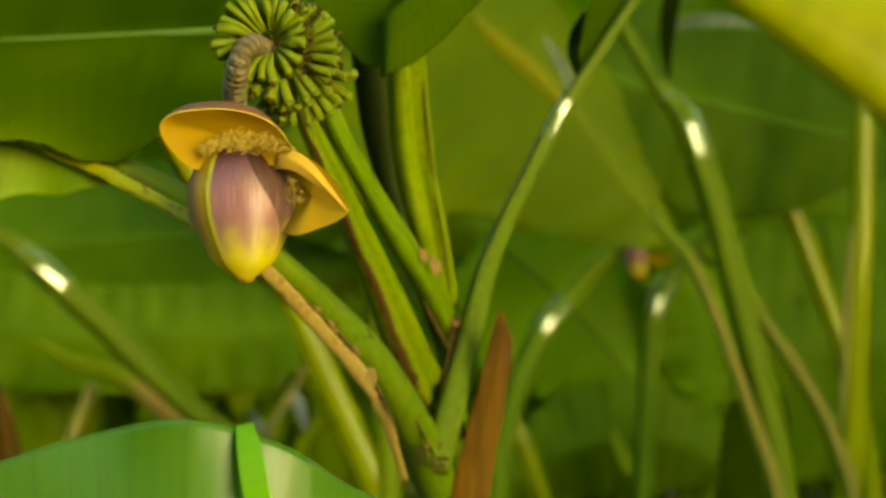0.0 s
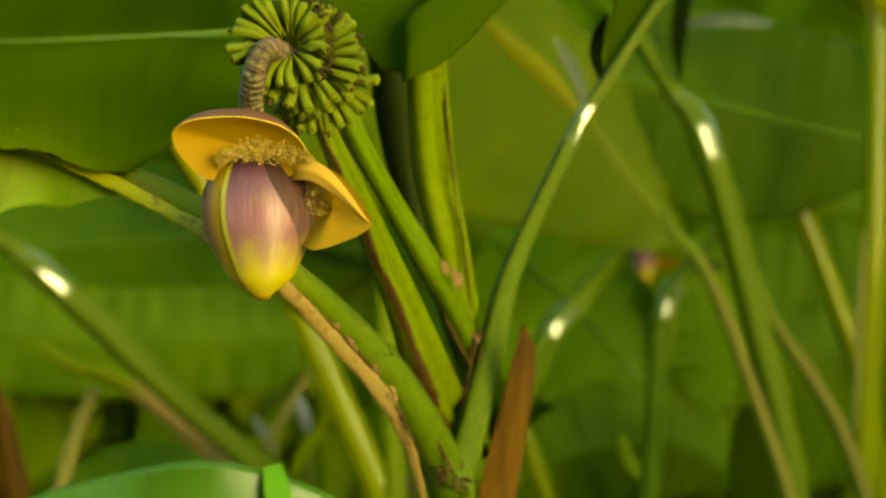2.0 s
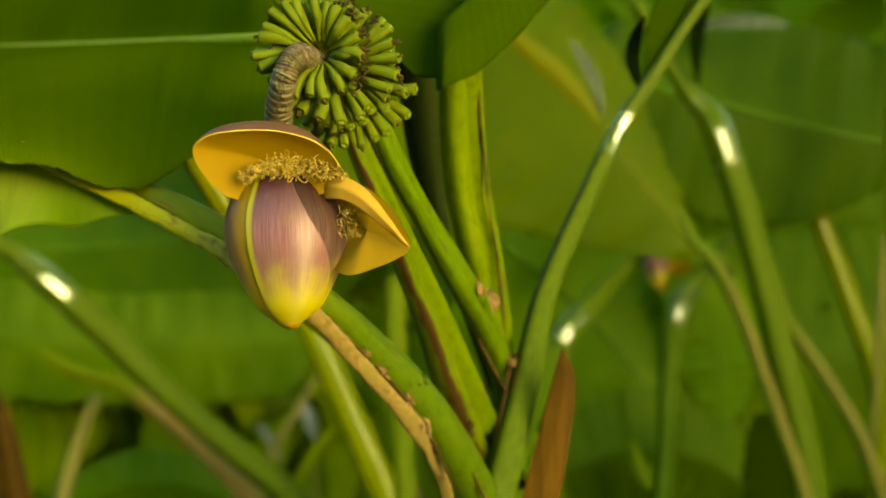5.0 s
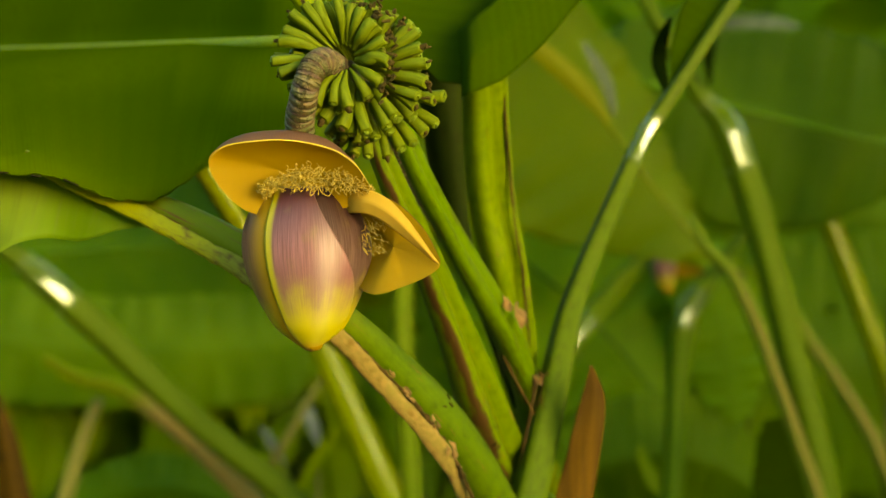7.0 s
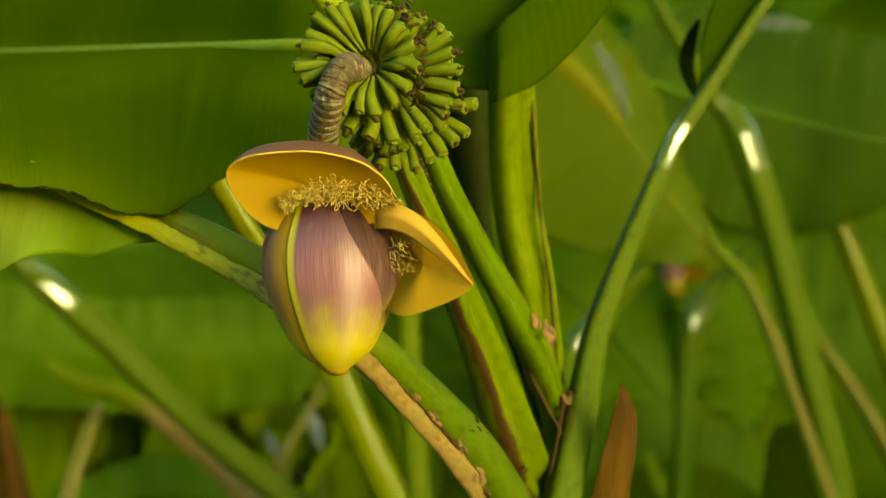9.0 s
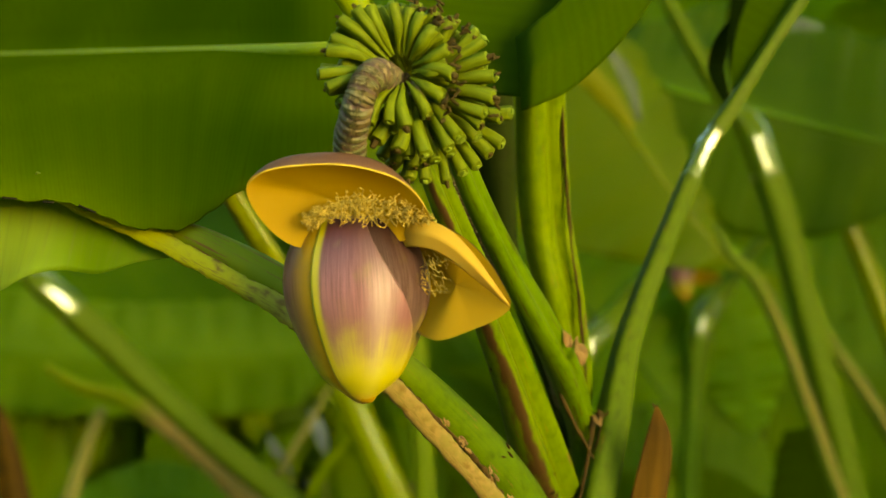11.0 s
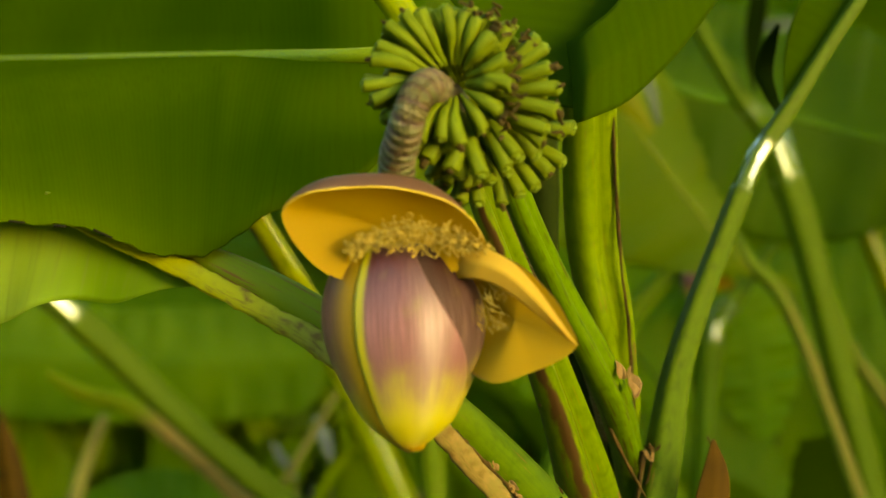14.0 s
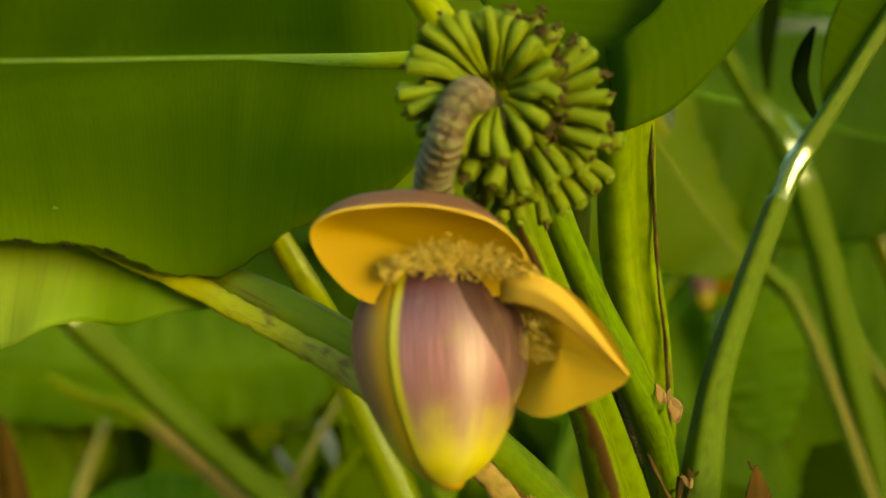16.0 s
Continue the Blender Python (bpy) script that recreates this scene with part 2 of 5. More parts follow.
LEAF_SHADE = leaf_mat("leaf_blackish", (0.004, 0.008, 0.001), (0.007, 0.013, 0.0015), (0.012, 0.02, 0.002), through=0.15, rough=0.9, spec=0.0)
LEAF_STRIP = leaf_mat("leaf_lit_strip", (0.10, 0.26, 0.015), (0.14, 0.32, 0.02), (0.2, 0.4, 0.03), rough=0.3)
RIB = stalk_mat("midrib_green", (0.06, 0.125, 0.005), (0.09, 0.16, 0.006), spots=0.95, coat=0.1)
RIB_LIGHT = stalk_mat("midrib_pale", (0.16, 0.195, 0.006), (0.21, 0.235, 0.009), spots=0.95)
STALK = stalk_mat("stalk_green", (0.040, 0.070, 0.004), (0.064, 0.098, 0.006), spots=0.66)


def gleam_stalk(where, half, dark=(0.037, 0.060, 0.0035), light=(0.058, 0.083, 0.005)):
    """A dull stalk, made glossy over a short stretch to place the sun gleam."""
    return stalk_mat("stalk_gleam_spot", dark, light, spots=0.68, gloss_at=(where, half))


STALK_TURNING = stalk_mat("stalk_green_to_yellow", (0.040, 0.070, 0.004), (0.064, 0.098, 0.006), spots=0.64, turn=(0.115, 0.135, 0.007))
STALK_BRIGHT = stalk_mat("stalk_yellow_green", (0.0645, 0.1015, 0.0043), (0.1075, 0.1376, 0.00774), spots=0.63)
STALK_STAINED = stalk_mat("stalk_stained", (0.05676, 0.09116, 0.00344), (0.0903, 0.1204, 0.00602), spots=0.62, stain=0.18)
STALK_SPOTTED = stalk_mat("stalk_spotted", (0.05, 0.09, 0.004), (0.082, 0.13, 0.006), brown=(0.03, 0.022, 0.006), spots=0.57)
STALK_DARK = stalk_mat("stalk_shade_green", (0.011, 0.019, 0.002), (0.019, 0.028, 0.003), brown=(0.02, 0.012, 0.004), spots=0.60)
STALK_YELLOW = stalk_mat("stalk_yellow", (0.115, 0.138, 0.004), (0.17, 0.182, 0.006), spots=0.66, coat=0.15)
STALK_TAN = stalk_mat("stalk_tan", (0.14, 0.135, 0.03), (0.20, 0.17, 0.05), rough=0.7, coat=0.0)
STALK_EDGED, nt, lk, bs = nodes("stalk_tan_edged")
tc = nt.new("ShaderNodeTexCoord")
sep = nt.new("ShaderNodeSeparateXYZ")
lk.new(tc.outputs["UV"], sep.inputs[0])
n1 = noisetex(nt, lk, 20.0, tc.outputs["UV"], (1.0, 0.3, 1), detail=5.0)
along = nt.new("ShaderNodeMath")
along.operation = "MULTIPLY_ADD"
lk.new(n1, along.inputs[0])
along.inputs[1].default_value = 0.4
lk.new(sep.outputs[0], along.inputs[2])
side = nt.new("ShaderNodeMath")
side.operation = "MULTIPLY"
lk.new(ramp(nt, lk, along.outputs[0], 0.30, 0.60), side.inputs[0])
lk.new(ramp(nt, lk, sep.outputs[1], 0.80, 0.92), side.inputs[1])
side2 = nt.new("ShaderNodeMath")
side2.operation = "MULTIPLY"
lk.new(ramp(nt, lk, along.outputs[0], 0.30, 0.60), side2.inputs[0])
lk.new(ramp(nt, lk, sep.outputs[1], 0.12, 0.02), side2.inputs[1])
both = nt.new("ShaderNodeMath")
both.operation = "ADD"
both.use_clamp = True
lk.new(side.outputs[0], both.inputs[0])
lk.new(side2.outputs[0], both.inputs[1])
col = mixcol(nt, lk, both.outputs[0], (0.064, 0.095, 0.005), (0.130, 0.092, 0.026))
lk.new(mixcol(nt, lk, ramp(nt, lk, n1, 0.5, 0.75), col, (0.085, 0.082, 0.016)), bs.inputs["Base Color"])
bs.inputs["Roughness"].default_value = 0.75
bs.inputs["Specular IOR Level"].default_value = 0.1
STALK_AGED = stalk_mat("stalk_yellow_to_tan", (0.115, 0.138, 0.004), (0.17, 0.182, 0.006), brown=(0.14, 0.085, 0.025), spots=0.62, turn=(0.24, 0.155, 0.04))
NEAR_YELLOW = stalk_mat("stalk_bright_yellow", (0.098, 0.106, 0.003), (0.128, 0.132, 0.005), spots=0.85, coat=0.05)
MARGIN, nt, lk, bs = nodes("stalk_margin")
tc = nt.new("ShaderNodeTexCoord")
sep = nt.new("ShaderNodeSeparateXYZ")
lk.new(tc.outputs["UV"], sep.inputs[0])
n1 = noisetex(nt, lk, 90.0, tc.outputs["UV"], (1.0, 0.06, 1), detail=6.0)
n2 = noisetex(nt, lk, 110.0, tc.outputs["UV"], (0.8, 0.05, 1), detail=8.0)
col = mixcol(nt, lk, ramp(nt, lk, n1, 0.35, 0.7), (0.135, 0.105, 0.026), (0.19, 0.122, 0.044))
col = mixcol(nt, lk, ramp(nt, lk, sep.outputs[0], 0.335, 0.47), col, (0.225, 0.225, 0.010))
part_way = nt.new("ShaderNodeMath")
part_way.operation = "MULTIPLY"
lk.new(ramp(nt, lk, n2, 0.46, 0.72), part_way.inputs[0])
lk.new(ramp(nt, lk, sep.outputs[0], 0.55, 0.45), part_way.inputs[1])
col = mixcol(nt, lk, part_way.outputs[0], col, (0.105, 0.063, 0.014))
lk.new(col, bs.inputs["Base Color"])
bs.inputs["Roughness"].default_value = 0.7
bs.inputs["Specular IOR Level"].default_value = 0.15
bump(nt, lk, bs, n2, 0.2, 0.001)
PALE = plain_mat("pale_glimpse_and_litter", (0.08, 0.10, 0.06), (0.12, 0.135, 0.085), 30.0, 0.8)
HUSK = plain_mat("dry_husk", (0.036, 0.018, 0.002), (0.076, 0.036, 0.003), 70.0, 0.7, (1, 1, 0.06), 0.6)
CRISP = plain_mat("dried_edge", (0.008, 0.007, 0.003), (0.014, 0.011, 0.005), 150.0, 0.9)
BROWN = plain_mat("rotten_edge", (0.025, 0.016, 0.005), (0.06, 0.034, 0.01), 150.0, 0.8)
CHIP = plain_mat("torn_fibre", (0.15, 0.085, 0.035), (0.22, 0.135, 0.06), 150.0, 0.8)
LITTER = plain_mat("dry_grey_leaf", (0.19, 0.20, 0.165), (0.27, 0.28, 0.24), 30.0, 0.8)
ROSY = plain_mat("dry_rosy_leaf", (0.26, 0.17, 0.16), (0.36, 0.25, 0.24), 30.0, 0.8)
SOIL = plain_mat("soil", (0.15, 0.125, 0.06), (0.24, 0.20, 0.10), 18.0, 0.95)


# ---- the ground ----
gx = np.linspace(-1, 1, 61)
gv, gf = [], []
for a in gx:
    for b in gx:
        x, y = 60 * a * abs(a) ** 1.5, 4 + 60 * b * abs(b) ** 1.5
        gv.append((x, y, 0.06 * noise.noise((x * 1.3, y * 1.3, 0)) - 0.03))
for i in range(60):
    for j in range(60):
        gf.append((i * 61 + j, (i + 1) * 61 + j, (i + 1) * 61 + j + 1, i * 61 + j + 1))
tagged(make("ground", gv, gf, SOIL), "dark bare soil under the banana plants", "ground", kind="structure")

# ---- the flowering banana plant ----
plant = thing("banana_plant", (0.0188, 1.5309, 1.1914)[:2] + (0.0,), "green banana plant with grooved stalks and brown scarred edges", "banana plant")
root = (0.0188, 1.5309, 1.1914)
stalk("pseudostem", [(root[0] - 0.01, root[1] + 0.02, -0.03), (root[0], root[1], 0.6), (0.0187, 1.5200, 1.1936), (0.0146, 1.5090, 1.2753)],
      [0.075, 0.055, 0.03872, 0.02651], STALK, plant, "pale green sheathed false stem", n=30, ring=20)
# stalk with the frayed tan margin, and its blade
stalk("petiole", [(0.0071, 1.4653, 1.2014), (-0.0224, 1.4161, 1.2792), (-0.0514, 1.3450, 1.3494), (-0.0792, 1.3067, 1.3961), (-0.1209, 1.2630, 1.4473), (-0.1621, 1.2138, 1.4909), (-0.2014, 1.1974, 1.5196), (-0.2406, 1.2028, 1.5438), (-0.2802, 1.2083, 1.5649),
                  (-0.3138, 1.2138, 1.5797), (-0.3447, 1.2160, 1.5920), (-0.3779, 1.2182, 1.6060), (-0.4087, 1.2193, 1.6200)],
      [0.03371, 0.03098, 0.02615, 0.02400, 0.01988, 0.01653, 0.01812, 0.01866, 0.01653, 0.01226, 0.00853, 0.00480, 0.00213],
      STALK_TURNING, plant, "green stalk with a tan frayed margin", n=60, ring=24, profile=round_profile, face=(0.75, 0.1, 0.65), flat=0.8)
margin = [(-0.0408, 1.3669, 1.2545), (-0.0577, 1.3013, 1.3280), (-0.0813, 1.2685, 1.3769), (-0.1248, 1.2247, 1.4328), (-0.1629, 1.1810, 1.4808), (-0.2063, 1.1755, 1.5115), (-0.2363, 1.1810, 1.5301), (-0.2795, 1.1875, 1.5536),
          (-0.3217, 1.1963, 1.5749), (-0.3514, 1.2007, 1.5870), (-0.3777, 1.2028, 1.5982), (-0.4041, 1.2050, 1.6104)]
stalk("dry_margin", margin, [0.0032, 0.0060, 0.0076, 0.0069, 0.0071, 0.0076, 0.0074, 0.0068, 0.0065, 0.0059, 0.0047, 0.0025],
      MARGIN, plant, "dry tan margin", n=220, ring=12, flat=0.3,
      bumps=lambda v, a: 1 + 0.22 * noise.noise((v * 42, 1.5 * math.cos(a), 1.5 * math.sin(a))) + 0.2 * noise.noise((v * 130, 3 * math.cos(a), 3 * math.sin(a))))
blade("leaf_blade", [(-0.2845, 1.2083, 1.5623), (-0.3203, 1.2138, 1.5789), (-0.3512, 1.2160, 1.5906), (-0.3866, 1.2182, 1.6000), (-0.4305, 1.2193, 1.6080), (-0.5089, 1.2193, 1.6110), (-0.6048, 1.2193, 1.6100)],
      [0.00173, 0.02167, 0.04333, 0.05000, 0.07200, 0.08800, 0.07000], (0.0, 0.0, -1), LEAF_UNDER, plant, "yellow-green leaf blade",
      side2=(-0.2, 0.6, 1), widths2=[0.002, 0.004, 0.006, 0.008, 0.010, 0.010, 0.010], droop=0.0, ripple=0.008, seed=3)
# the big blade that spreads beside the bunch
loft("leaf_blade", [[(-0.9000, 1.1000, 1.5990), (-0.7200, 1.1200, 1.5990), (-0.5701, 1.1372, 1.5990), (-0.4893, 1.1536, 1.5998), (-0.4135, 1.1700, 1.6007), (-0.3696, 1.1755, 1.5964), (-0.3419, 1.1810, 1.5850), (-0.3138, 1.1864, 1.5797), (-0.2908, 1.1974, 1.5856), (-0.2639, 1.2138, 1.6079), (-0.2153, 1.2411, 1.6251), (-0.1646, 1.2794, 1.6820)],
                    [(-1.3995, 2.4000, 1.8600), (-1.1693, 2.2700, 1.8476), (-0.9710, 2.1500, 1.8349), (-0.7884, 2.0300, 1.8217), (-0.6652, 1.9200, 1.8085), (-0.5486, 1.8000, 1.7926), (-0.4425, 1.6800, 1.7769), (-0.3449, 1.5500, 1.7590), (-0.2722, 1.4300, 1.7423), (-0.2318, 1.3600, 1.7323), (-0.1756, 1.3100, 1.7277)],
                    [(-1.6061, 2.7500, 2.2100), (-1.3513, 2.6200, 2.1818), (-1.1299, 2.5000, 2.1557), (-0.9243, 2.3800, 2.1341), (-0.7822, 2.2600, 2.1067), (-0.6477, 2.1300, 2.0760), (-0.5246, 2.0000, 2.0406), (-0.4108, 1.8600, 2.0024), (-0.3236, 1.7200, 1.9570), (-0.2587, 1.6200, 1.9167), (-0.1853, 1.5000, 1.8421)]],
     LEAF_BROAD, plant, "broad deep green leaf blade, seen from below", sag=0.03, ripple=0.001, nu=79, rib=RIB_LIGHT, rib_r=0.011, seed=5)
for ends in (((-0.4149, 1.1668, 1.6010), (-0.4053, 1.1679, 1.6002)), ((-0.3887, 1.1700, 1.5982), (-0.3814, 1.1706, 1.5979)), ((-0.3655, 1.1728, 1.5959), (-0.3541, 1.1739, 1.5910))):
    stalk("dry_edge", [ends[0], ends[1]], [0.0010, 0.0008], CRISP, plant, "dark dried edge", n=5, ring=6)
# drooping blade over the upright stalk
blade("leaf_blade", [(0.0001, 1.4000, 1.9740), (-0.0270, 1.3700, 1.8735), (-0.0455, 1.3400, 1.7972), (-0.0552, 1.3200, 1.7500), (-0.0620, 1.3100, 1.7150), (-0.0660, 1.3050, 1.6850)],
      [0.15726, 0.13820, 0.10246, 0.07000, 0.02500, 0.01000], (1, 0.15, 0.1), LEAF_BROAD_SHADED, plant, "drooping dark green leaf tip",
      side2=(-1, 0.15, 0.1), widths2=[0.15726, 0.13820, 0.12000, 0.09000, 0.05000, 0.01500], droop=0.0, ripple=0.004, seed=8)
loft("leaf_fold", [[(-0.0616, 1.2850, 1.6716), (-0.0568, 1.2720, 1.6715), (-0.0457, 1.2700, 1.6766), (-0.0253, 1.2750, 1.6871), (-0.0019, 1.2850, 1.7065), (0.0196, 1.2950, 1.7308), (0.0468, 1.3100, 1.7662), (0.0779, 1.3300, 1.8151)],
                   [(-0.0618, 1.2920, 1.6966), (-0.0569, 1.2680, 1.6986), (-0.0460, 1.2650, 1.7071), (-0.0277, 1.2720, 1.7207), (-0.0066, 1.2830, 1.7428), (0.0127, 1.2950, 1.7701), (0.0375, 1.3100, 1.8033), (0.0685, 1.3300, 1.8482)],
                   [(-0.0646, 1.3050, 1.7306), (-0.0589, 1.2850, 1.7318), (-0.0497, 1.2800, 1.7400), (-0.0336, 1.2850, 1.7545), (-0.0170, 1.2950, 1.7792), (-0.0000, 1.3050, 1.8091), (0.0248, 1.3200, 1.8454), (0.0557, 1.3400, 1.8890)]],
     LEAF_BROAD_SHADED, plant, "rolled lower edge of the drooping leaf", ripple=0.0006, nu=50, nv=8, seed=9)
stalk("petiole", [(-0.0436, 1.3341, 1.8041), (-0.0416, 1.3650, 1.7326), (-0.0395, 1.3887, 1.6851), (-0.0361, 1.4106, 1.6297), (-0.0308, 1.4300, 1.5841), (-0.0188, 1.4480, 1.5312), (-0.0069, 1.4750, 1.4826), (0.0029, 1.5000, 1.4354), (0.0068, 1.5300, 1.3544)],
      [0.0185, 0.0196, 0.0207, 0.0218, 0.0218, 0.0207, 0.0174, 0.0140, 0.0101], STALK_BRIGHT, plant, "upright yellow-green stalk", n=50, ring=24,
      profile=channel_profile, face=(0.5, -0.85, 0))
stalk("petiole", [(-0.1342, 1.2028, 1.6347), (-0.1173, 1.2247, 1.5931), (-0.0947, 1.2685, 1.5396), (-0.0651, 1.3231, 1.4657), (-0.0418, 1.3778, 1.3977), (-0.0156, 1.4762, 1.3191), (0.0110, 1.5637, 1.2328)],
      [0.00898, 0.01076, 0.01337, 0.01743, 0.02299, 0.02747, 0.02832], STALK_STAINED, plant, "yellow-green stalk with brown blotches", n=50, ring=24,
      profile=channel_profile, face=(0.6, -0.8, 0.2))
stalk("petiole", [(-0.1162, 1.2247, 1.6565), (-0.0996, 1.2466, 1.6100), (-0.0686, 1.3013, 1.5520), (-0.0366, 1.3450, 1.4965), (-0.0094, 1.4215, 1.4444), (0.0105, 1.4981, 1.3822), (0.0161, 1.5309, 1.2855)],
      [0.00861, 0.00985, 0.01086, 0.01359, 0.01475, 0.01395, 0.01345], STALK_SPOTTED, plant, "narrow green stalk with dark spots", n=40, ring=20, profile=channel_profile, face=(0.75, -0.55, 0.2))
# near-black stalk stands in for the shaded leaf between the stalks
stalk("shade_stalk", [(-0.0869, 1.4544, 1.7689), (-0.0804, 1.4762, 1.7081), (-0.0737, 1.4981, 1.6388), (-0.0623, 1.5090, 1.5669), (-0.0358, 1.5090, 1.4808), (-0.0027, 1.5090, 1.3814)],
      [0.02299, 0.02334, 0.02105, 0.01193, 0.00663, 0.00398], STALK_DARK, plant, "near-black green stalk in place of the shade there, with dark spots", n=30, ring=14)
stalk("petiole", [(-0.3488, 1.5309, 1.6640), (-0.3325, 1.5418, 1.6361), (-0.3124, 1.5528, 1.6019), (-0.2861, 1.5637, 1.5583), (-0.2583, 1.5856, 1.5138), (-0.1906, 1.6402, 1.4379), (-0.0435, 1.5856, 1.3348)],
      [0.01145, 0.01202, 0.01281, 0.01291, 0.01193, 0.01241, 0.00955], STALK_YELLOW, plant, "yellow-green stalk", n=50, ring=16, profile=channel_profile, face=(0.8, 0, 0.6))
stalk("petiole", [(-0.1281, 1.1900, 1.6765), (-0.1488, 1.1650, 1.6899), (-0.1666, 1.1500, 1.7085), (-0.1818, 1.1500, 1.7306), (-0.1950, 1.1500, 1.7511), (-0.2082, 1.1600, 1.7757), (-0.2300, 1.2600, 1.8900), (-0.1200, 1.3600, 1.9600), (0.0000, 1.4000, 1.9700)],
      [0.008, 0.0088, 0.0092, 0.0095, 0.010, 0.0105, 0.012, 0.014, 0.016], STALK_YELLOW, plant, "yellow-green stalk behind the fruit", n=50, ring=16)
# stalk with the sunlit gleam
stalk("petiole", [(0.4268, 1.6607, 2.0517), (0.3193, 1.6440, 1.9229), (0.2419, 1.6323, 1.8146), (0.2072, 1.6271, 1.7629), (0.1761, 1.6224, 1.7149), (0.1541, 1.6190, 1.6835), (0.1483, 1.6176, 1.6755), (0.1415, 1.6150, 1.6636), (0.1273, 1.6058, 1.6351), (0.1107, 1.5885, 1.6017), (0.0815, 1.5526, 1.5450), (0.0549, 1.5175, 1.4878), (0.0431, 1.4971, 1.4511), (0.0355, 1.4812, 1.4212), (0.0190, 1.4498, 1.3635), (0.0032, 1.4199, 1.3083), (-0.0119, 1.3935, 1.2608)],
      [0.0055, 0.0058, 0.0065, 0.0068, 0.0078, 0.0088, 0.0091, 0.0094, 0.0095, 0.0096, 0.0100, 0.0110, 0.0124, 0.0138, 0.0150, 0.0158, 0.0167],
      gleam_stalk(0.485, 0.027), plant, "green stalk with a glossy spot set for the sun gleam", n=140, ring=24, profile=slab_profile, face=(0.458, -1.723, 0.178))
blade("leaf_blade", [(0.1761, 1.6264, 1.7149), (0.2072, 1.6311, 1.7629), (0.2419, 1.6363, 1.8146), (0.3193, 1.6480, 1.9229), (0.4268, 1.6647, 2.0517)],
      [0.002, 0.034, 0.050, 0.070, 0.090], (-1, 0.25, 0.1), LEAF_BROAD_SHADED, plant, "dark green blade at the stalk's end", droop=0.0, ripple=0.003,
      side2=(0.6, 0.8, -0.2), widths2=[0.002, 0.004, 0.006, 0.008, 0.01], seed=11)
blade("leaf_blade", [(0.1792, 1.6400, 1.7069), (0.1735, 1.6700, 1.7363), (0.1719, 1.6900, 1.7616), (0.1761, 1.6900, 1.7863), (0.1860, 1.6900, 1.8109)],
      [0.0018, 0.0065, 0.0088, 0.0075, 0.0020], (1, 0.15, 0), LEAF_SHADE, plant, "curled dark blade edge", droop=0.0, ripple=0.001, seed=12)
blade("dry_sheath", [(0.0624, 1.4150, 1.4325), (0.0636, 1.4150, 1.3988), (0.0535, 1.4150, 1.3416), (0.0395, 1.4150, 1.2779), (0.0280, 1.4150, 1.2143), (0.0216, 1.4150, 1.1379)],
      [0.00125, 0.0118, 0.0158, 0.0185, 0.0215, 0.0235], (1, 0.10, 0.05), HUSK, plant, "dry orange-brown leaf sheath", droop=0.0, ripple=0.002,
      side2=(-1, 0.1, 0), thick=0.003, seed=14)

# torn fibres and rotten edges
stalk("dark_edge", [(0.0634, 1.4434, 1.4309), (0.0768, 1.4456, 1.3978), (0.0717, 1.4456, 1.3419), (0.0610, 1.4456, 1.2784), (0.0521, 1.4456, 1.2149)], [0.00075, 0.00125, 0.00094, 0.00075, 0.00062], BROWN, plant, "dark dry edge of the sheath",
      n=30, ring=6)
stalk("rotten_edge", [(0.0121, 1.4489, 1.4179), (0.0070, 1.4412, 1.3867), (-0.0013, 1.4325, 1.3496), (-0.0088, 1.4270, 1.3157)], [0.00312, 0.00156, 0.00125, 0.00094], BROWN, plant, "dark rotten edge", n=30, ring=8,
      bumps=lambda v, a: 1 + 0.4 * noise.noise((v * 25, 3 + math.cos(a), math.sin(a))))
stalk("rotten_edge", [(-0.0218, 1.3800, 1.7010), (-0.0200, 1.3900, 1.6583), (-0.0158, 1.4050, 1.6194), (-0.0103, 1.4200, 1.5713), (-0.0016, 1.4400, 1.5228), (0.0049, 1.4600, 1.4721), (0.0082, 1.4700, 1.4463)], [0.0008, 0.0012, 0.0016, 0.0011, 0.0014, 0.0018, 0.0008], BROWN, plant, "dark rotten edge", n=70, ring=6,
      bumps=lambda v, a: max(0.3, 1 + 0.8 * noise.noise((v * 22, 7 + math.cos(a), math.sin(a)))))
stalk("rotten_edge", [(-0.0446, 1.3013, 1.3120), (-0.0608, 1.2816, 1.3514), (-0.0759, 1.2706, 1.3806), (-0.0964, 1.2466, 1.4119), (-0.1175, 1.2269, 1.4370), (-0.1395, 1.2028, 1.4625), (-0.1577, 1.1810, 1.4850)],
      [0.0006, 0.0020, 0.0017, 0.0022, 0.0014, 0.0018, 0.0006], BROWN, plant, "dark rotten edge", n=140, ring=8, flat=0.5,
      bumps=lambda v, a: max(0.1, 0.9 + 1.1 * noise.noise((v * 38, 2 + math.cos(a), math.sin(a)))))
for line in ([(-0.0429, 1.3850, 1.4918), (-0.0245, 1.4000, 1.4499), (-0.0070, 1.4100, 1.4145), (0.0090, 1.4200, 1.3856)], [(0.0198, 1.4400, 1.4258), (0.0154, 1.4500, 1.3934), (0.0059, 1.4550, 1.3599), (-0.0072, 1.4600, 1.3080)], [(-0.0403, 1.3300, 1.3487), (-0.0277, 1.3450, 1.3201), (-0.0164, 1.3600, 1.2943), (-0.0022, 1.3700, 1.2683)]):
    stalk("rotten_edge", line, [0.0005, 0.0013, 0.0016, 0.0007], BROWN, plant, "dark rotten edge", n=40, ring=7,
          bumps=lambda v, a: max(0.25, 1 + 0.9 * noise.noise((v * 19, 5 + math.cos(a), math.sin(a)))))
crnd = random.Random(21)
CHIPS = []
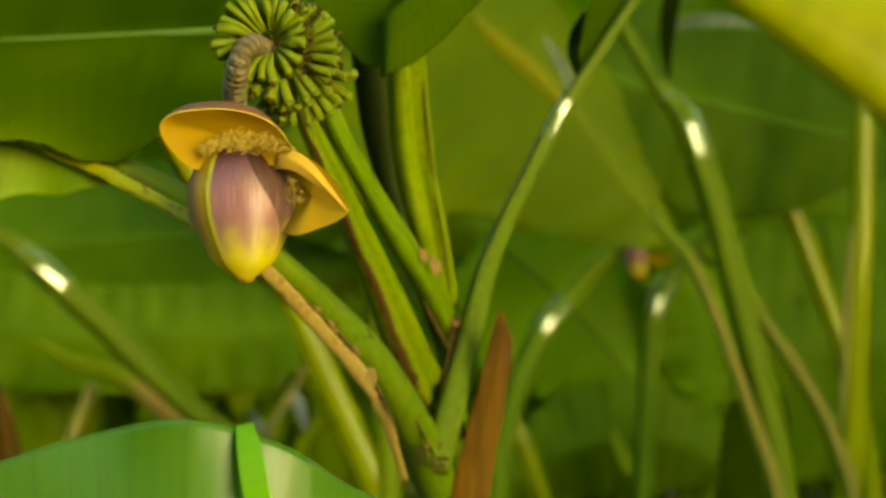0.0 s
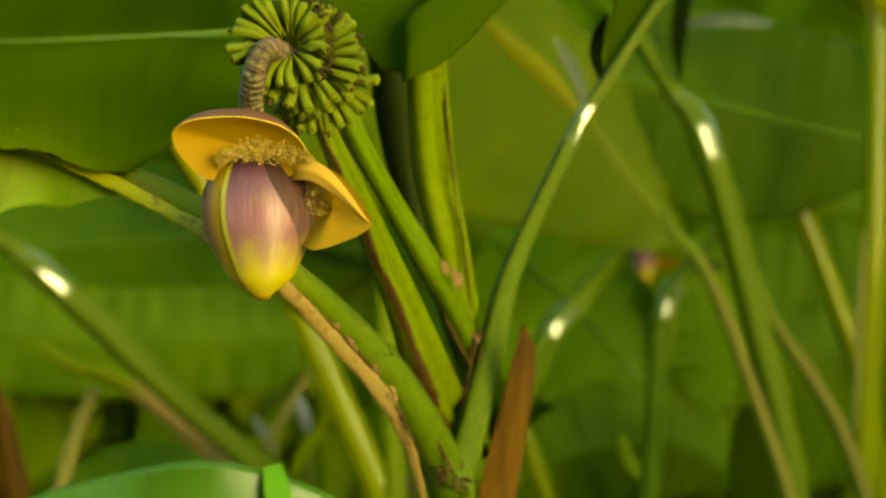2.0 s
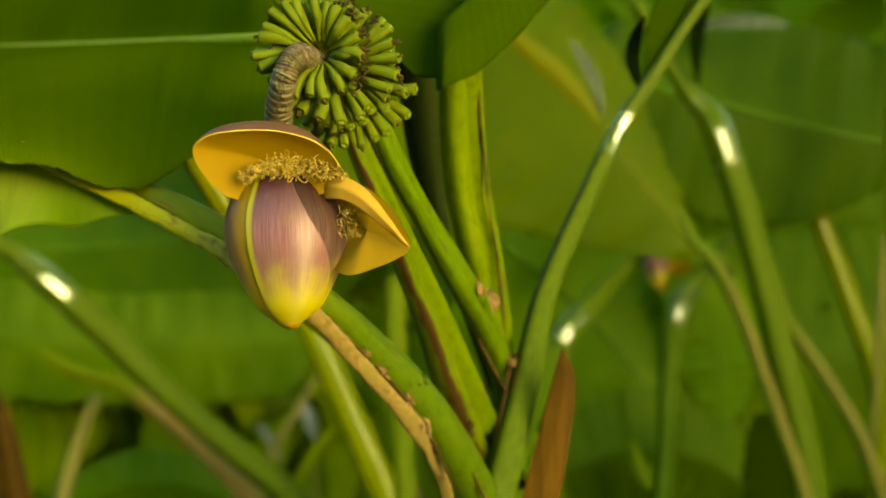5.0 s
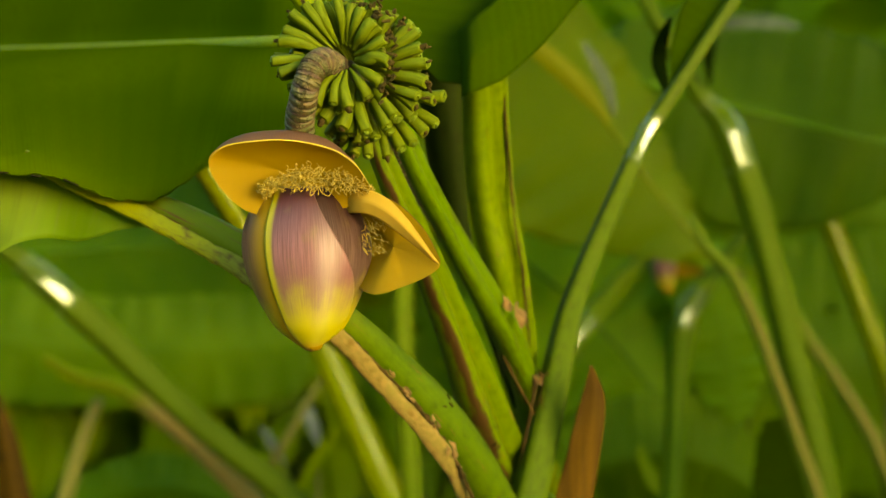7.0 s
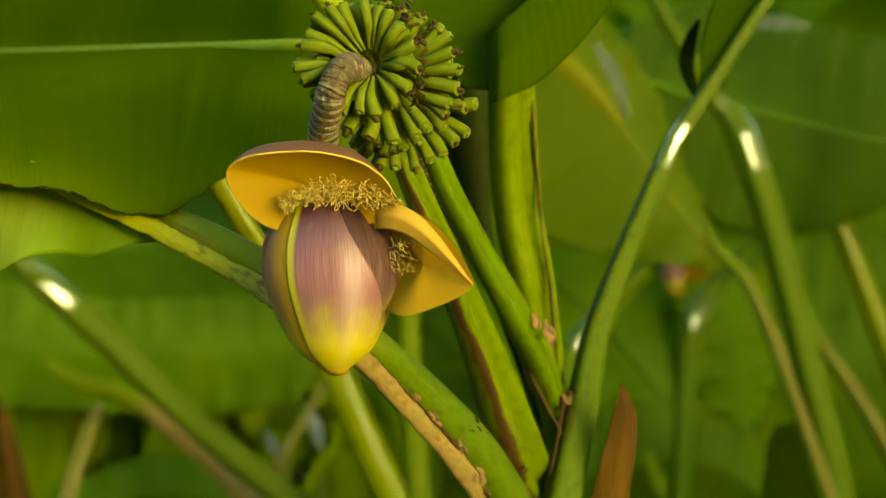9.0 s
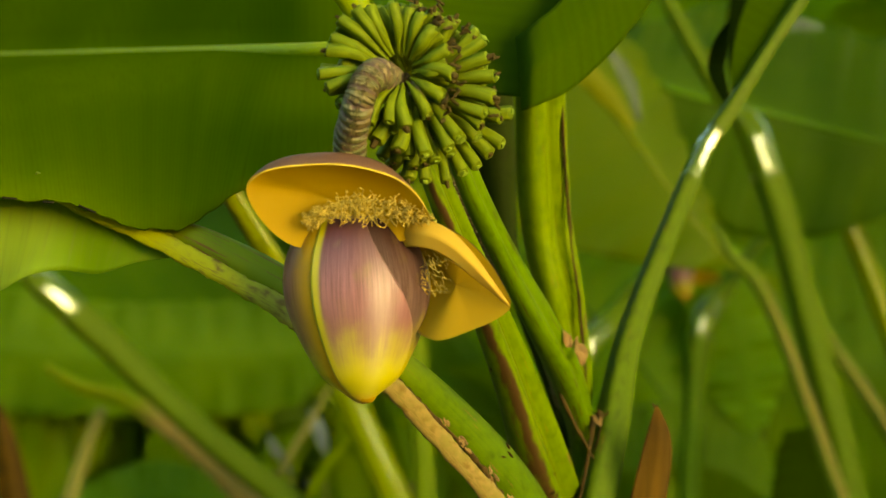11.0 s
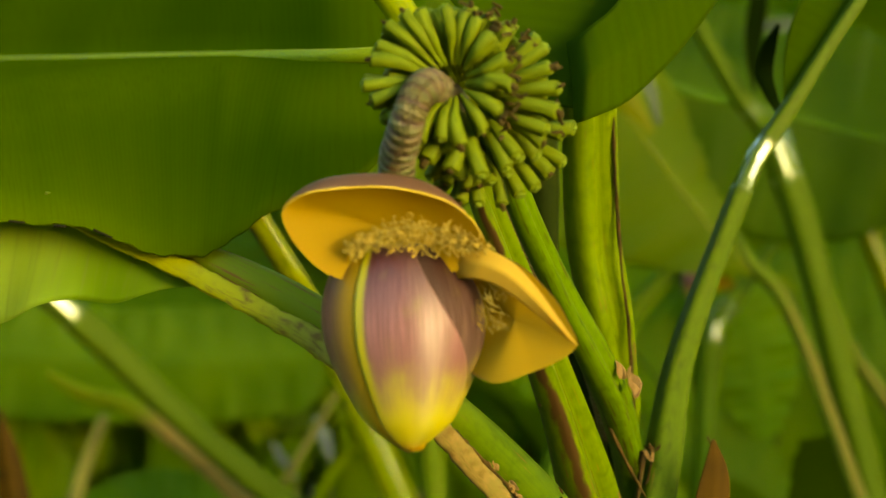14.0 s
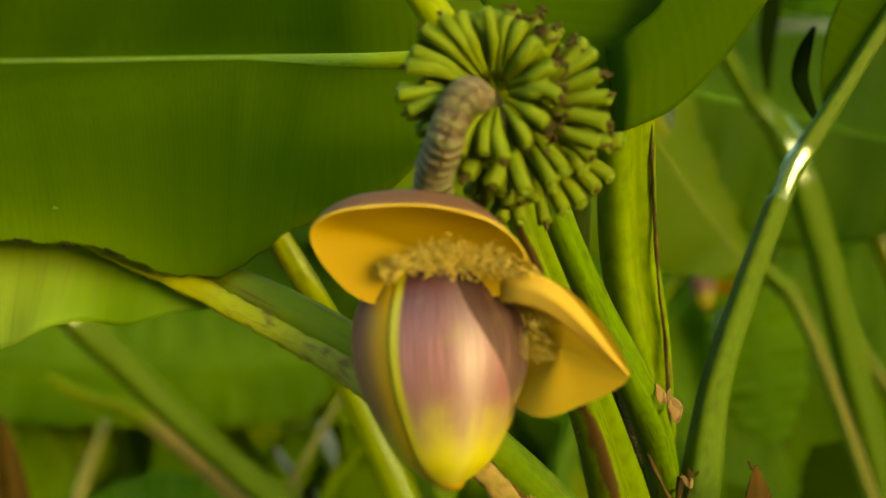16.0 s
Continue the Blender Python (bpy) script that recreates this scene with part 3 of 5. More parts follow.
for k in range(3):
    v, f, u = sweep_data([(0, 0, 0), (0.2, 0.1, 0.4), (0.1 + 0.2 * k, -0.1, 0.75), (0.3, 0.1 * k, 1.0)], [0.10, 0.22, 0.13, 0.02], n=8, ring=9, flat=0.25,
                         bumps=lambda w, a: 1 + 0.2 * noise.noise((w * 3, math.cos(a) * 1.5, k + math.sin(a) * 1.5)))
    me = bpy.data.meshes.new("fibre")
    me.from_pydata([tuple(x) for x in v], [], f)
    me.polygons.foreach_set("use_smooth", [True] * len(me.polygons))
    me.materials.append(CHIP)
    CHIPS.append(me)
ROTTEN = []
for src in CHIPS:
    me = src.copy()
    me.materials[0] = BROWN
    ROTTEN.append(me)
for place, size, count, spread in (((-0.1196, 1.2269, 1.4402), 0.008, 3, 0.003), ((-0.1033, 1.2378, 1.4223), 0.009, 3, 0.004), ((-0.0839, 1.2575, 1.3956), 0.009, 3, 0.004), ((-0.0691, 1.2685, 1.3713), 0.010, 4, 0.005),
                                   ((-0.0190, 1.3505, 1.4852), 0.024, 2, 0.003), ((-0.0096, 1.3614, 1.4719), 0.024, 2, 0.003), ((0.0155, 1.4215, 1.4132), 0.013, 2, 0.001),
                                   ((-0.0143, 1.3559, 1.2862), 0.010, 1, 0.006)):
    for k in range(count):
        ob = new("fibre", CHIPS[crnd.randrange(3)])
        ob.parent = plant
        ob.matrix_parent_inverse = plant.matrix_world.inverted()
        off = Vector([crnd.uniform(-spread, spread) for q in range(3)])
        ob.matrix_basis = Matrix.Translation(Vector(place) + off) @ pose(0, 0, 0, crnd.uniform(-20, 20), crnd.gauss(-42, 28), crnd.uniform(-30, 30)) @ Matrix.Scale(size * crnd.uniform(0.6, 1.1), 4) @ Matrix.Diagonal((0.8, 0.5, 0.95, 1))

for place, size, count, spread in (((-0.0405, 1.3750, 1.3720), 0.013, 9, 0.009), ((-0.0332, 1.3750, 1.3550), 0.013, 7, 0.008), ((-0.0249, 1.3500, 1.2816), 0.014, 9, 0.012), ((-0.0080, 1.3600, 1.2775), 0.014, 9, 0.012), ((0.0190, 1.4350, 1.4185), 0.016, 3, 0.003), ((-0.0839, 1.3000, 1.4925), 0.008, 5, 0.006), ((-0.0785, 1.3000, 1.4765), 0.008, 4, 0.006), ((-0.0719, 1.2600, 1.4160), 0.008, 3, 0.005)):
    for k in range(count):
        ob = new("fibre", ROTTEN[crnd.randrange(3)])
        ob.parent = plant
        ob.matrix_parent_inverse = plant.matrix_world.inverted()
        off = Vector([crnd.uniform(-spread, spread) * q for q in (1, 0.5, 1)])
        ob.matrix_basis = Matrix.Translation(Vector(place) + off) @ pose(0, 0, 0, crnd.uniform(-20, 20), crnd.gauss(-30, 50), crnd.uniform(-30, 30)) @ Matrix.Scale(size * crnd.uniform(0.6, 1.2), 4) @ Matrix.Diagonal((0.6, 0.5, 0.75, 1))

# ---- the inflorescence ----
flower = thing("banana_inflorescence", (-0.1447, 1.1482, 1.6745), "banana flower bud with yellow open bracts below young green fruit", "banana flower")
flower_top = [(0.0111, 1.5746, 1.3624), (-0.0340, 1.4325, 1.4912), (-0.0729, 1.3614, 1.5532), (-0.1063, 1.3013, 1.6103), (-0.1320, 1.2300, 1.6607), (-0.1500, 1.1500, 1.6740), (-0.1550, 1.1120, 1.6725), (-0.1610, 1.0880, 1.6728), (-0.1668, 1.0780, 1.6659), (-0.1713, 1.0760, 1.6543), (-0.1751, 1.0880, 1.6422), (-0.1785, 1.1020, 1.6300), (-0.1795, 1.1400, 1.5812)]
STEM, nt, lk, bs = nodes("rachis_scarred")
tc = nt.new("ShaderNodeTexCoord")
wv = nt.new("ShaderNodeTexWave")
wv.inputs["Scale"].default_value = 50.0
wv.inputs["Distortion"].default_value = 1.6
wv.inputs["Detail"].default_value = 2.0
wv.inputs["Detail Scale"].default_value = 0.6
lk.new(tc.outputs["UV"], wv.inputs["Vector"])
n1 = noisetex(nt, lk, 30.0, tc.outputs["UV"], (2.0, 0.12, 1), detail=5.0)
col = mixcol(nt, lk, ramp(nt, lk, n1, 0.35, 0.65), (0.060, 0.064, 0.014), (0.094, 0.060, 0.020))
col = mixcol(nt, lk, ramp(nt, lk, wv.outputs[1], 0.34, 0.06), col, (0.05, 0.022, 0.010))
lk.new(col, bs.inputs["Base Color"])
bs.inputs["Roughness"].default_value = 0.6
bump(nt, lk, bs, wv.outputs[1], 0.7, 0.003)
stalk("rachis", flower_top, [0.008, 0.008, 0.008, 0.008, 0.009, 0.0090, 0.0092, 0.0092, 0.0092, 0.0093, 0.0096, 0.0100, 0.0102], STEM, flower, "ringed green-brown fruit stem", n=760, ring=22,
      bumps=lambda v, a: 0.90 + 0.17 * ((v * 80 + 0.45 * math.sin(a + math.floor(v * 40) * 2.4)) % 1))


def fruit_mesh(k):
    rnd = random.Random(k)
    pts = [(0, 0, 0), (0.05, 0, 0.2), (0.13, 0.01, 0.5), (0.13, 0, 0.8), (0.09, 0, 0.97), (0.088, 0, 1.0)]
    v, f, u = sweep_data(pts, [0.018, 0.032, 0.056 + 0.012 * rnd.random(), 0.074, 0.076, 0.066], n=15, ring=10,
                         profile=lambda a: 1 + 0.15 * math.cos(5 * a + k))
    me = bpy.data.meshes.new("fruit")
    me.from_pydata([tuple(x) for x in v], [], f)
    layer = me.uv_layers.new(name="UVMap")
    for loop in me.loops:
        layer.data[loop.index].uv = (u[loop.vertex_index][0] * 0.05 + 0.1 * k, u[loop.vertex_index][1])
    me.polygons.foreach_set("use_smooth", [True] * len(me.polygons))
    me.materials.append(FRUIT)
    long = 0.06 + 0.03 * rnd.random() if k == 0 else 0.015
    v, f, u = sweep_data([(0.088, 0, 0.985), (0.085, 0.0, 1.0 + 0.4 * long), (0.07, 0.05 * rnd.uniform(-1, 1), 1.0 + long)], [0.034, 0.030, 0.022 if k == 0 else 0.012], n=5, ring=6,
                         bumps=lambda w, a: 1 + 0.25 * math.sin(3 * a + k))
    tip = bpy.data.meshes.new("flower_remnant")
    tip.from_pydata([tuple(x) for x in v], [], f)
    tip.materials.append(STUB if k in (2, 4) else REMNANT)
    return me, tip


FRUIT = stalk_mat("young_fruit", (0.068, 0.094, 0.006), (0.110, 0.132, 0.011), spots=0.64, coat=0.0)
STUB = plain_mat("fruit_tip", (0.10, 0.145, 0.016), (0.155, 0.19, 0.03), 200.0, 0.8)
REMNANT = plain_mat("withered_flower", (0.022, 0.016, 0.005), (0.075, 0.05, 0.014), 200.0, 0.8)
fruits = [fruit_mesh(k) for k in range(5)]
rnd = random.Random(4)
for hub, mid, rad, wide, count, a0, a1 in (((-0.1490, 1.1020, 1.6740), (-0.1560, 1.0950, 1.6760), 0.0405, 0.0052, 21, 0, 360), ((-0.1480, 1.1150, 1.6740), (-0.1560, 1.1090, 1.6750), 0.0395, 0.0052, 19, 8, 368),
                                           ((-0.1400, 1.1240, 1.6680), (-0.1385, 1.1080, 1.6670), 0.0490, 0.0058, 26, 3, 363), ((-0.1390, 1.1400, 1.6680), (-0.1390, 1.1250, 1.6660), 0.0495, 0.0058, 18, -118, 82),
                                           ((-0.1300, 1.1600, 1.6580), (-0.1300, 1.1400, 1.6560), 0.0520, 0.0056, 11, -125, 10)):
    for k in range(count):
        a = radians(a0 + (a1 - a0) * (k + rnd.uniform(-0.22, 0.22)) / count)
        out = Vector((math.cos(a), 0, math.sin(a)))
        base = Vector(hub) + out * 0.009 + Vector((0, 0, 0.003))
        tip = Vector(mid) + Vector((0, 0, 0.003)) + out * rad * rnd.uniform(0.92, 1.06) + Vector((0, rnd.uniform(-0.005, 0.006), 0))
        z = tip - base
        length = z.length
        z.normalize()
        x = (Vector((0, -1, 0)) + 0.6 * Vector((rnd.uniform(-1, 1), 0, rnd.uniform(-1, 1))))
        x = (x - z * x.dot(z)).normalized()
        y = z.cross(x)
        m = Matrix((x, y, z)).transposed().to_4x4()
        w = wide * rnd.uniform(0.88, 1.1) / 0.1
        m = Matrix.Translation(base) @ m @ Matrix.Diagonal((w, w, length, 1))
        body, dry = fruits[rnd.randrange(5)]
        ob = new("fruit", body)
        ob.parent = flower
        ob.matrix_parent_inverse = flower.matrix_world.inverted()
        ob.matrix_basis = m
        dr = new("flower_remnant", dry)
        dr.parent = ob
        grow = rnd.choice((0.8, 0.9, 1.0, 1.3))
        dr.matrix_basis = Matrix.Translation((0.09, 0, 0.98)) @ Matrix.Diagonal((grow, grow, 1 + 0.6 * (grow - 1), 1)) @ Matrix.Translation((-0.09, 0, -0.98))


for k in range(62):
    inner = k < 44
    a = rnd.uniform(-0.75, 1.3)
    r0 = rnd.uniform(0.039, 0.046) if inner else rnd.uniform(0.046, 0.054)
    hub = Vector((-0.1550, 1.0935, 1.6760)) if inner else Vector((-0.1385, 1.1040, 1.6670))
    place = hub + Vector((math.cos(a) * r0, rnd.uniform(-0.005, 0.006), math.sin(a) * r0))
    dr = new("withered_flower", fruits[0][1])
    dr.parent = flower
    dr.matrix_parent_inverse = flower.matrix_world.inverted()
    dr.matrix_basis = Matrix.Translation(place) @ pose(0, 0, 0, rnd.uniform(40, 140), rnd.uniform(-60, 60), rnd.uniform(0, 360)) @ Matrix.Diagonal((0.042, 0.032, 0.065, 1)) @ Matrix.Translation((-0.085, 0, -1.02))


# bud: overlapping bracts of revolution
def bud_mat(name, base, rim, edge=(0.03, 0.012), edge_col=None, sheen=0.5):
    m, nt, lk, bs = nodes(name)
    tc = nt.new("ShaderNodeTexCoord")
    sep = nt.new("ShaderNodeSeparateXYZ")
    lk.new(tc.outputs["UV"], sep.inputs[0])
    st = noisetex(nt, lk, 60.0, tc.outputs["UV"], (2.2, 0.06, 1), detail=5.0)
    bl = noisetex(nt, lk, 5.0, tc.outputs["UV"], (1.5, 1.0, 1), detail=4.0)
    col = mixcol(nt, lk, ramp(nt, lk, st, 0.3, 0.72), base, tuple(min(1, 1.8 * x + 0.03) for x in base))
    # deeper mauve at the top, with the shade under the florets painted in
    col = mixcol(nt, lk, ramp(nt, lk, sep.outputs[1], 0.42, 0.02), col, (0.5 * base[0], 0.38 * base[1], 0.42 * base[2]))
    col = mixcol(nt, lk, ramp(nt, lk, sep.outputs[1], 0.3, 0.7), col, tuple(min(1, 1.25 * x + 0.02) for x in base))
    ad = nt.new("ShaderNodeMath")
    ad.operation = "MULTIPLY_ADD"
    lk.new(st, ad.inputs[0])
    ad.inputs[1].default_value = 0.2
    lk.new(sep.outputs[1], ad.inputs[2])
    ad2 = nt.new("ShaderNodeMath")
    ad2.operation = "MULTIPLY_ADD"
    lk.new(bl, ad2.inputs[0])
    ad2.inputs[1].default_value = 0.32
    lk.new(ad.outputs[0], ad2.inputs[2])
    col = mixcol(nt, lk, ramp(nt, lk, ad2.outputs[0], 0.76, 1.18), col, rim)
    col = mixcol(nt, lk, ramp(nt, lk, sep.outputs[1], 0.92, 1.0), col, (0.30, 0.17, 0.01))
    col = mixcol(nt, lk, ramp(nt, lk, bl, 0.52, 0.75), col, mixcol(nt, lk, 0.75, tuple(0.5 * x for x in rim), col))
    col = mixcol(nt, lk, ramp(nt, lk, sep.outputs[0], *edge), col, edge_col or tuple(0.75 * x for x in rim))
    lk.new(col, bs.inputs["Base Color"])
    bs.inputs["Roughness"].default_value = 0.44
    tg = nt.new("ShaderNodeTangent")
    tg.direction_type = "UV_MAP"
    tg.uv_map = "UVMap"
    lk.new(tg.outputs[0], bs.inputs["Tangent"])
    bs.inputs["Anisotropic"].default_value = 0.8
    bs.inputs["Anisotropic Rotation"].default_value = 0.25
    bs.inputs["Specular IOR Level"].default_value = sheen
    bump(nt, lk, bs, st, 0.18, 0.0008)
    return m


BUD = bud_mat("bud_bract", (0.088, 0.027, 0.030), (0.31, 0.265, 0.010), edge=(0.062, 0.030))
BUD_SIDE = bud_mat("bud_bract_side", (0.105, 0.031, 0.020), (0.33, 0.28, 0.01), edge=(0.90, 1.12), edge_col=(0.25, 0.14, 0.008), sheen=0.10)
bud_top, bud_tip = Vector((-0.1779, 1.1318, 1.5860)), Vector((-0.1716, 1.1099, 1.4727))
BUD_R = [0.02968, 0.03759, 0.04304, 0.04452, 0.04254, 0.03759, 0.03060, 0.02120, 0.00200]
bud_r = spline(BUD_R, 40)[:, 0]


def bud_bract(a0, a1, off, label, a1_top=None, material=None):
    verts, uvs, faces = [], [], []
    nu = 40
    for i in range(40):
        v = i / 39
        c = bud_top.lerp(bud_tip, v)
        q = min(1, v / 0.85)
        end = a1 if a1_top is None else a1_top + (a1 - a1_top) * q * q * (3 - 2 * q)
        for j in range(nu + 1):
            u = j / nu
            edge = abs(u - 0.5) * 2
            a = radians(a0 + (end - a0) * u)
            r = bud_r[i] * (1 + off + 0.012 * edge ** 8) + 0.0006 * off * 30
            verts.append(c + Vector((math.cos(a) * r, math.sin(a) * r * 0.98, 0)))
            uvs.append(((end - a0) * u / 145, v))
    for i in range(39):
        for j in range(nu):
            faces.append((i * (nu + 1) + j, i * (nu + 1) + j + 1, (i + 1) * (nu + 1) + j + 1, (i + 1) * (nu + 1) + j))
    ob = make("bract", verts, faces, material or BUD, flower, label, uvs)
    mod = ob.modifiers.new("thickness", "SOLIDIFY")
    mod.thickness = 0.002
    return ob


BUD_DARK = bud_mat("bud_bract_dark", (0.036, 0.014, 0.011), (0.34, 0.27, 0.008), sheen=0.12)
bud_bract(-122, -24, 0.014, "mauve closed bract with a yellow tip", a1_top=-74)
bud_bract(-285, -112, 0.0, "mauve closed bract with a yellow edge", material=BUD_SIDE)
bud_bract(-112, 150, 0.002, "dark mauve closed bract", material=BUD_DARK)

BUD_TIP = plain_mat("bud_tip", (0.30, 0.17, 0.012), (0.38, 0.26, 0.015), 180.0, 0.6)
stalk("bud_tip", [tuple(bud_tip + Vector((0.0, 0.0, 0.007))), tuple(bud_tip + Vector((0.0008, 0, 0.003))), tuple(bud_tip), tuple(bud_tip - Vector((0.0006, 0, 0.0022)))], [0.0105, 0.0078, 0.0050, 0.0008], BUD_TIP, flower, "wrinkled orange-yellow tip",
      n=18, ring=18, bumps=lambda v, a: 1 + 0.10 * math.sin(5 * a + 3 * v) + 0.12 * noise.noise((3 * math.cos(a), 3 * math.sin(a), 4 * v)))
YELLOW = leaf_mat("bract_inside", (0.3069, 0.1814, 0.01302), (0.3581, 0.2185, 0.02046), (0.4371, 0.279, 0.0279), through=0.5, vein=2600.0, streak=0.2, rough=0.65, spec=0.05, relief=0.015)
BRACT_OUT = leaf_mat("bract_outside", (0.10, 0.048, 0.036), (0.15, 0.074, 0.056), (0.36, 0.20, 0.05), through=0.4, vein=900.0, streak=0.6, relief=0.03)


BRACT_EDGE = plain_mat("bract_edge", (0.38, 0.24, 0.03), (0.44, 0.285, 0.05), 60.0, 0.6, (1, 1, 1), 0.05)


def open_bract(rim, push, dome, label, power=2.0):
    v, f, u = bowl_data(rim, push, power=2.0)
    ob = make("open_bract", v, f, YELLOW, flower, label, [(p[0], p[2]) for p in v])
    v, f, u = bowl_data(rim, dome, power=power)
    make("outer_face", [p + np.array((0, 0.0006, 0.0006)) for p in v], f, BRACT_OUT, ob, "mauve outer face", [(p[0], p[2]) for p in v])
    return ob


stalk("bract_rim", [(-0.2404, 1.0924, 1.6056), (-0.2325, 1.0869, 1.6117), (-0.2218, 1.0837, 1.6152), (-0.2012, 1.0804, 1.6172), (-0.1820, 1.0793, 1.6171), (-0.1631, 1.0793, 1.6138), (-0.1491, 1.0815, 1.6088), (-0.1375, 1.0837, 1.5999), (-0.1298, 1.0869, 1.5883)],
      [0.0003, 0.0006, 0.0007, 0.0007, 0.0007, 0.0007, 0.0007, 0.0006, 0.0003], BRACT_EDGE, flower, "thick orange rim", n=40, ring=8)
open_bract([(-0.2406, 1.0935, 1.6061), (-0.2220, 1.0848, 1.6153), (-0.1822, 1.0804, 1.6172), (-0.1493, 1.0826, 1.6089), (-0.1300, 1.0880, 1.5884), (-0.1360, 1.0990, 1.5746), (-0.1743, 1.1040, 1.5684), (-0.2116, 1.1010, 1.5681), (-0.2336, 1.0950, 1.5864)],
           (0, 0.012, 0.004), (0, 0.012, 0.018), "domed open bract, yellow inside and mauve outside", power=5.0)
open_bract([(-0.1470, 1.1154, 1.5847), (-0.1154, 1.0990, 1.5777), (-0.0936, 1.0990, 1.5594), (-0.0826, 1.0935, 1.5408), (-0.0800, 1.0913, 1.5321), (-0.0861, 1.0891, 1.5258), (-0.1023, 1.0880, 1.5182), (-0.1281, 1.0880, 1.5119), (-0.1491, 1.1318, 1.5278), (-0.1546, 1.1427, 1.5657)],
                        (0.001, 0.004, 0.0), (0.004, 0.014, 0.0), "yellow open bract folded back")


BRACT_LIP = leaf_mat("bract_lip", (0.4048, 0.2484, 0.0322), (0.46, 0.2852, 0.0506), (0.5336, 0.3496, 0.0552), through=0.4, vein=2600.0, streak=0.2, rough=0.65, spec=0.05, relief=0.015)
loft("bract_lip", [[(-0.1520, 1.1280, 1.5656), (-0.1454, 1.1060, 1.5676), (-0.1367, 1.0950, 1.5677), (-0.1276, 1.0910, 1.5659), (-0.1177, 1.0880, 1.5608), (-0.1063, 1.0865, 1.5522), (-0.0948, 1.0860, 1.5430), (-0.0867, 1.0865, 1.5361), (-0.0811, 1.0875, 1.5320)],
                   [(-0.1514, 1.1250, 1.5733), (-0.1449, 1.1030, 1.5766), (-0.1352, 1.0920, 1.5764), (-0.1258, 1.0870, 1.5741), (-0.1157, 1.0840, 1.5684), (-0.1047, 1.0820, 1.5585), (-0.0940, 1.0820, 1.5471), (-0.0859, 1.0840, 1.5377), (-0.0805, 1.0868, 1.5323)],
                   [(-0.1520, 1.1260, 1.5809), (-0.1454, 1.1060, 1.5854), (-0.1346, 1.0970, 1.5849), (-0.1246, 1.0920, 1.5821), (-0.1141, 1.0890, 1.5758), (-0.1034, 1.0870, 1.5643), (-0.0934, 1.0860, 1.5505), (-0.0855, 1.0865, 1.5390), (-0.0808, 1.0875, 1.5325)]],
     BRACT_LIP, flower, "paler rolled-back lip of the lower bract", ripple=0.0002, nu=40, nv=6, thick=0.001, seed=70)
FLORET = plain_mat("floret", (0.34, 0.23, 0.04), (0.52, 0.37, 0.10), 150.0, 0.5)
florets = []
for k in range(5):
    r2 = random.Random(k)
    v, f, u = sweep_data([(0, 0, 0), (0.06 * r2.uniform(-1, 1), 0.05, 0.4), (0.1 * r2.uniform(-1, 1), 0.0, 0.75), (0.25 * r2.uniform(-1, 1), 0.1, 1.0)], [0.045, 0.034, 0.032, 0.06], n=7, ring=6)
    me = bpy.data.meshes.new("floret")
    me.from_pydata([tuple(x) for x in v], [], f)
    me.polygons.foreach_set("use_smooth", [True] * len(me.polygons))
    me.materials.append(FLORET)
    florets.append(me)


def put_floret(place, way, length):
    z = Vector(way).normalized()
    m = Matrix.Translation(place) @ z.to_track_quat("Z", "Y").to_matrix().to_4x4() @ pose(0, 0, 0, 0, 0, rnd.uniform(0, 360)) @ Matrix.Scale(length, 4)
    ob = new("floret", florets[rnd.randrange(5)])
    ob.parent = flower
    ob.matrix_parent_inverse = flower.matrix_world.inverted()
    ob.matrix_basis = m


left_end, right_end = Vector((-0.2035, 1.0925, 1.5825)), Vector((-0.1300, 1.0925, 1.5835))
for k in range(520):
    u = rnd.uniform(-1, 1)
    row = rnd.random()
    place = left_end.lerp(right_end, (u + 1) / 2) + Vector((0, rnd.uniform(-0.006, 0.004) + 0.006 * u * u, 0.014 * (1 - u * u) * (0.15 + 0.85 * row) + 0.003 * row))
    put_floret(place, (0.45 * u + rnd.uniform(-0.7, 0.7), rnd.uniform(-1.0, -0.3), rnd.uniform(-0.9, 0.45)), rnd.uniform(0.005, 0.0085))
for k in range(60):
    put_floret(Vector((-0.1280, 1.0990, 1.5550)) + Vector((rnd.uniform(-0.007, 0.008), rnd.uniform(-0.004, 0.004), rnd.uniform(-0.014, 0.011))),
               (rnd.uniform(0.1, 1), -0.5, rnd.uniform(-0.9, 0.1)), rnd.uniform(0.0045, 0.007))


# ---- other banana plants ----
def bg_stalk(parent, pts, widths, material, label="", **kw):
    """A leaf stalk that runs down to the ground."""
    low = pts[-1]
    kw.setdefault("profile", flat_profile)
    kw.setdefault("face", (0.13, -0.99, 0.06))
    pts = list(pts) + [((low[0] + pts[-2][0]) / 2 + 1.2 * (low[0] - pts[-2][0]), low[1], low[2] * 0.55), (low[0] + 1.2 * (low[0] - pts[-2][0]), low[1], -0.03)]
    return stalk("petiole", pts, [0.78 * w for w in widths] + [widths[-1], widths[-1]], material, parent, label, n=50, ring=18, **kw)


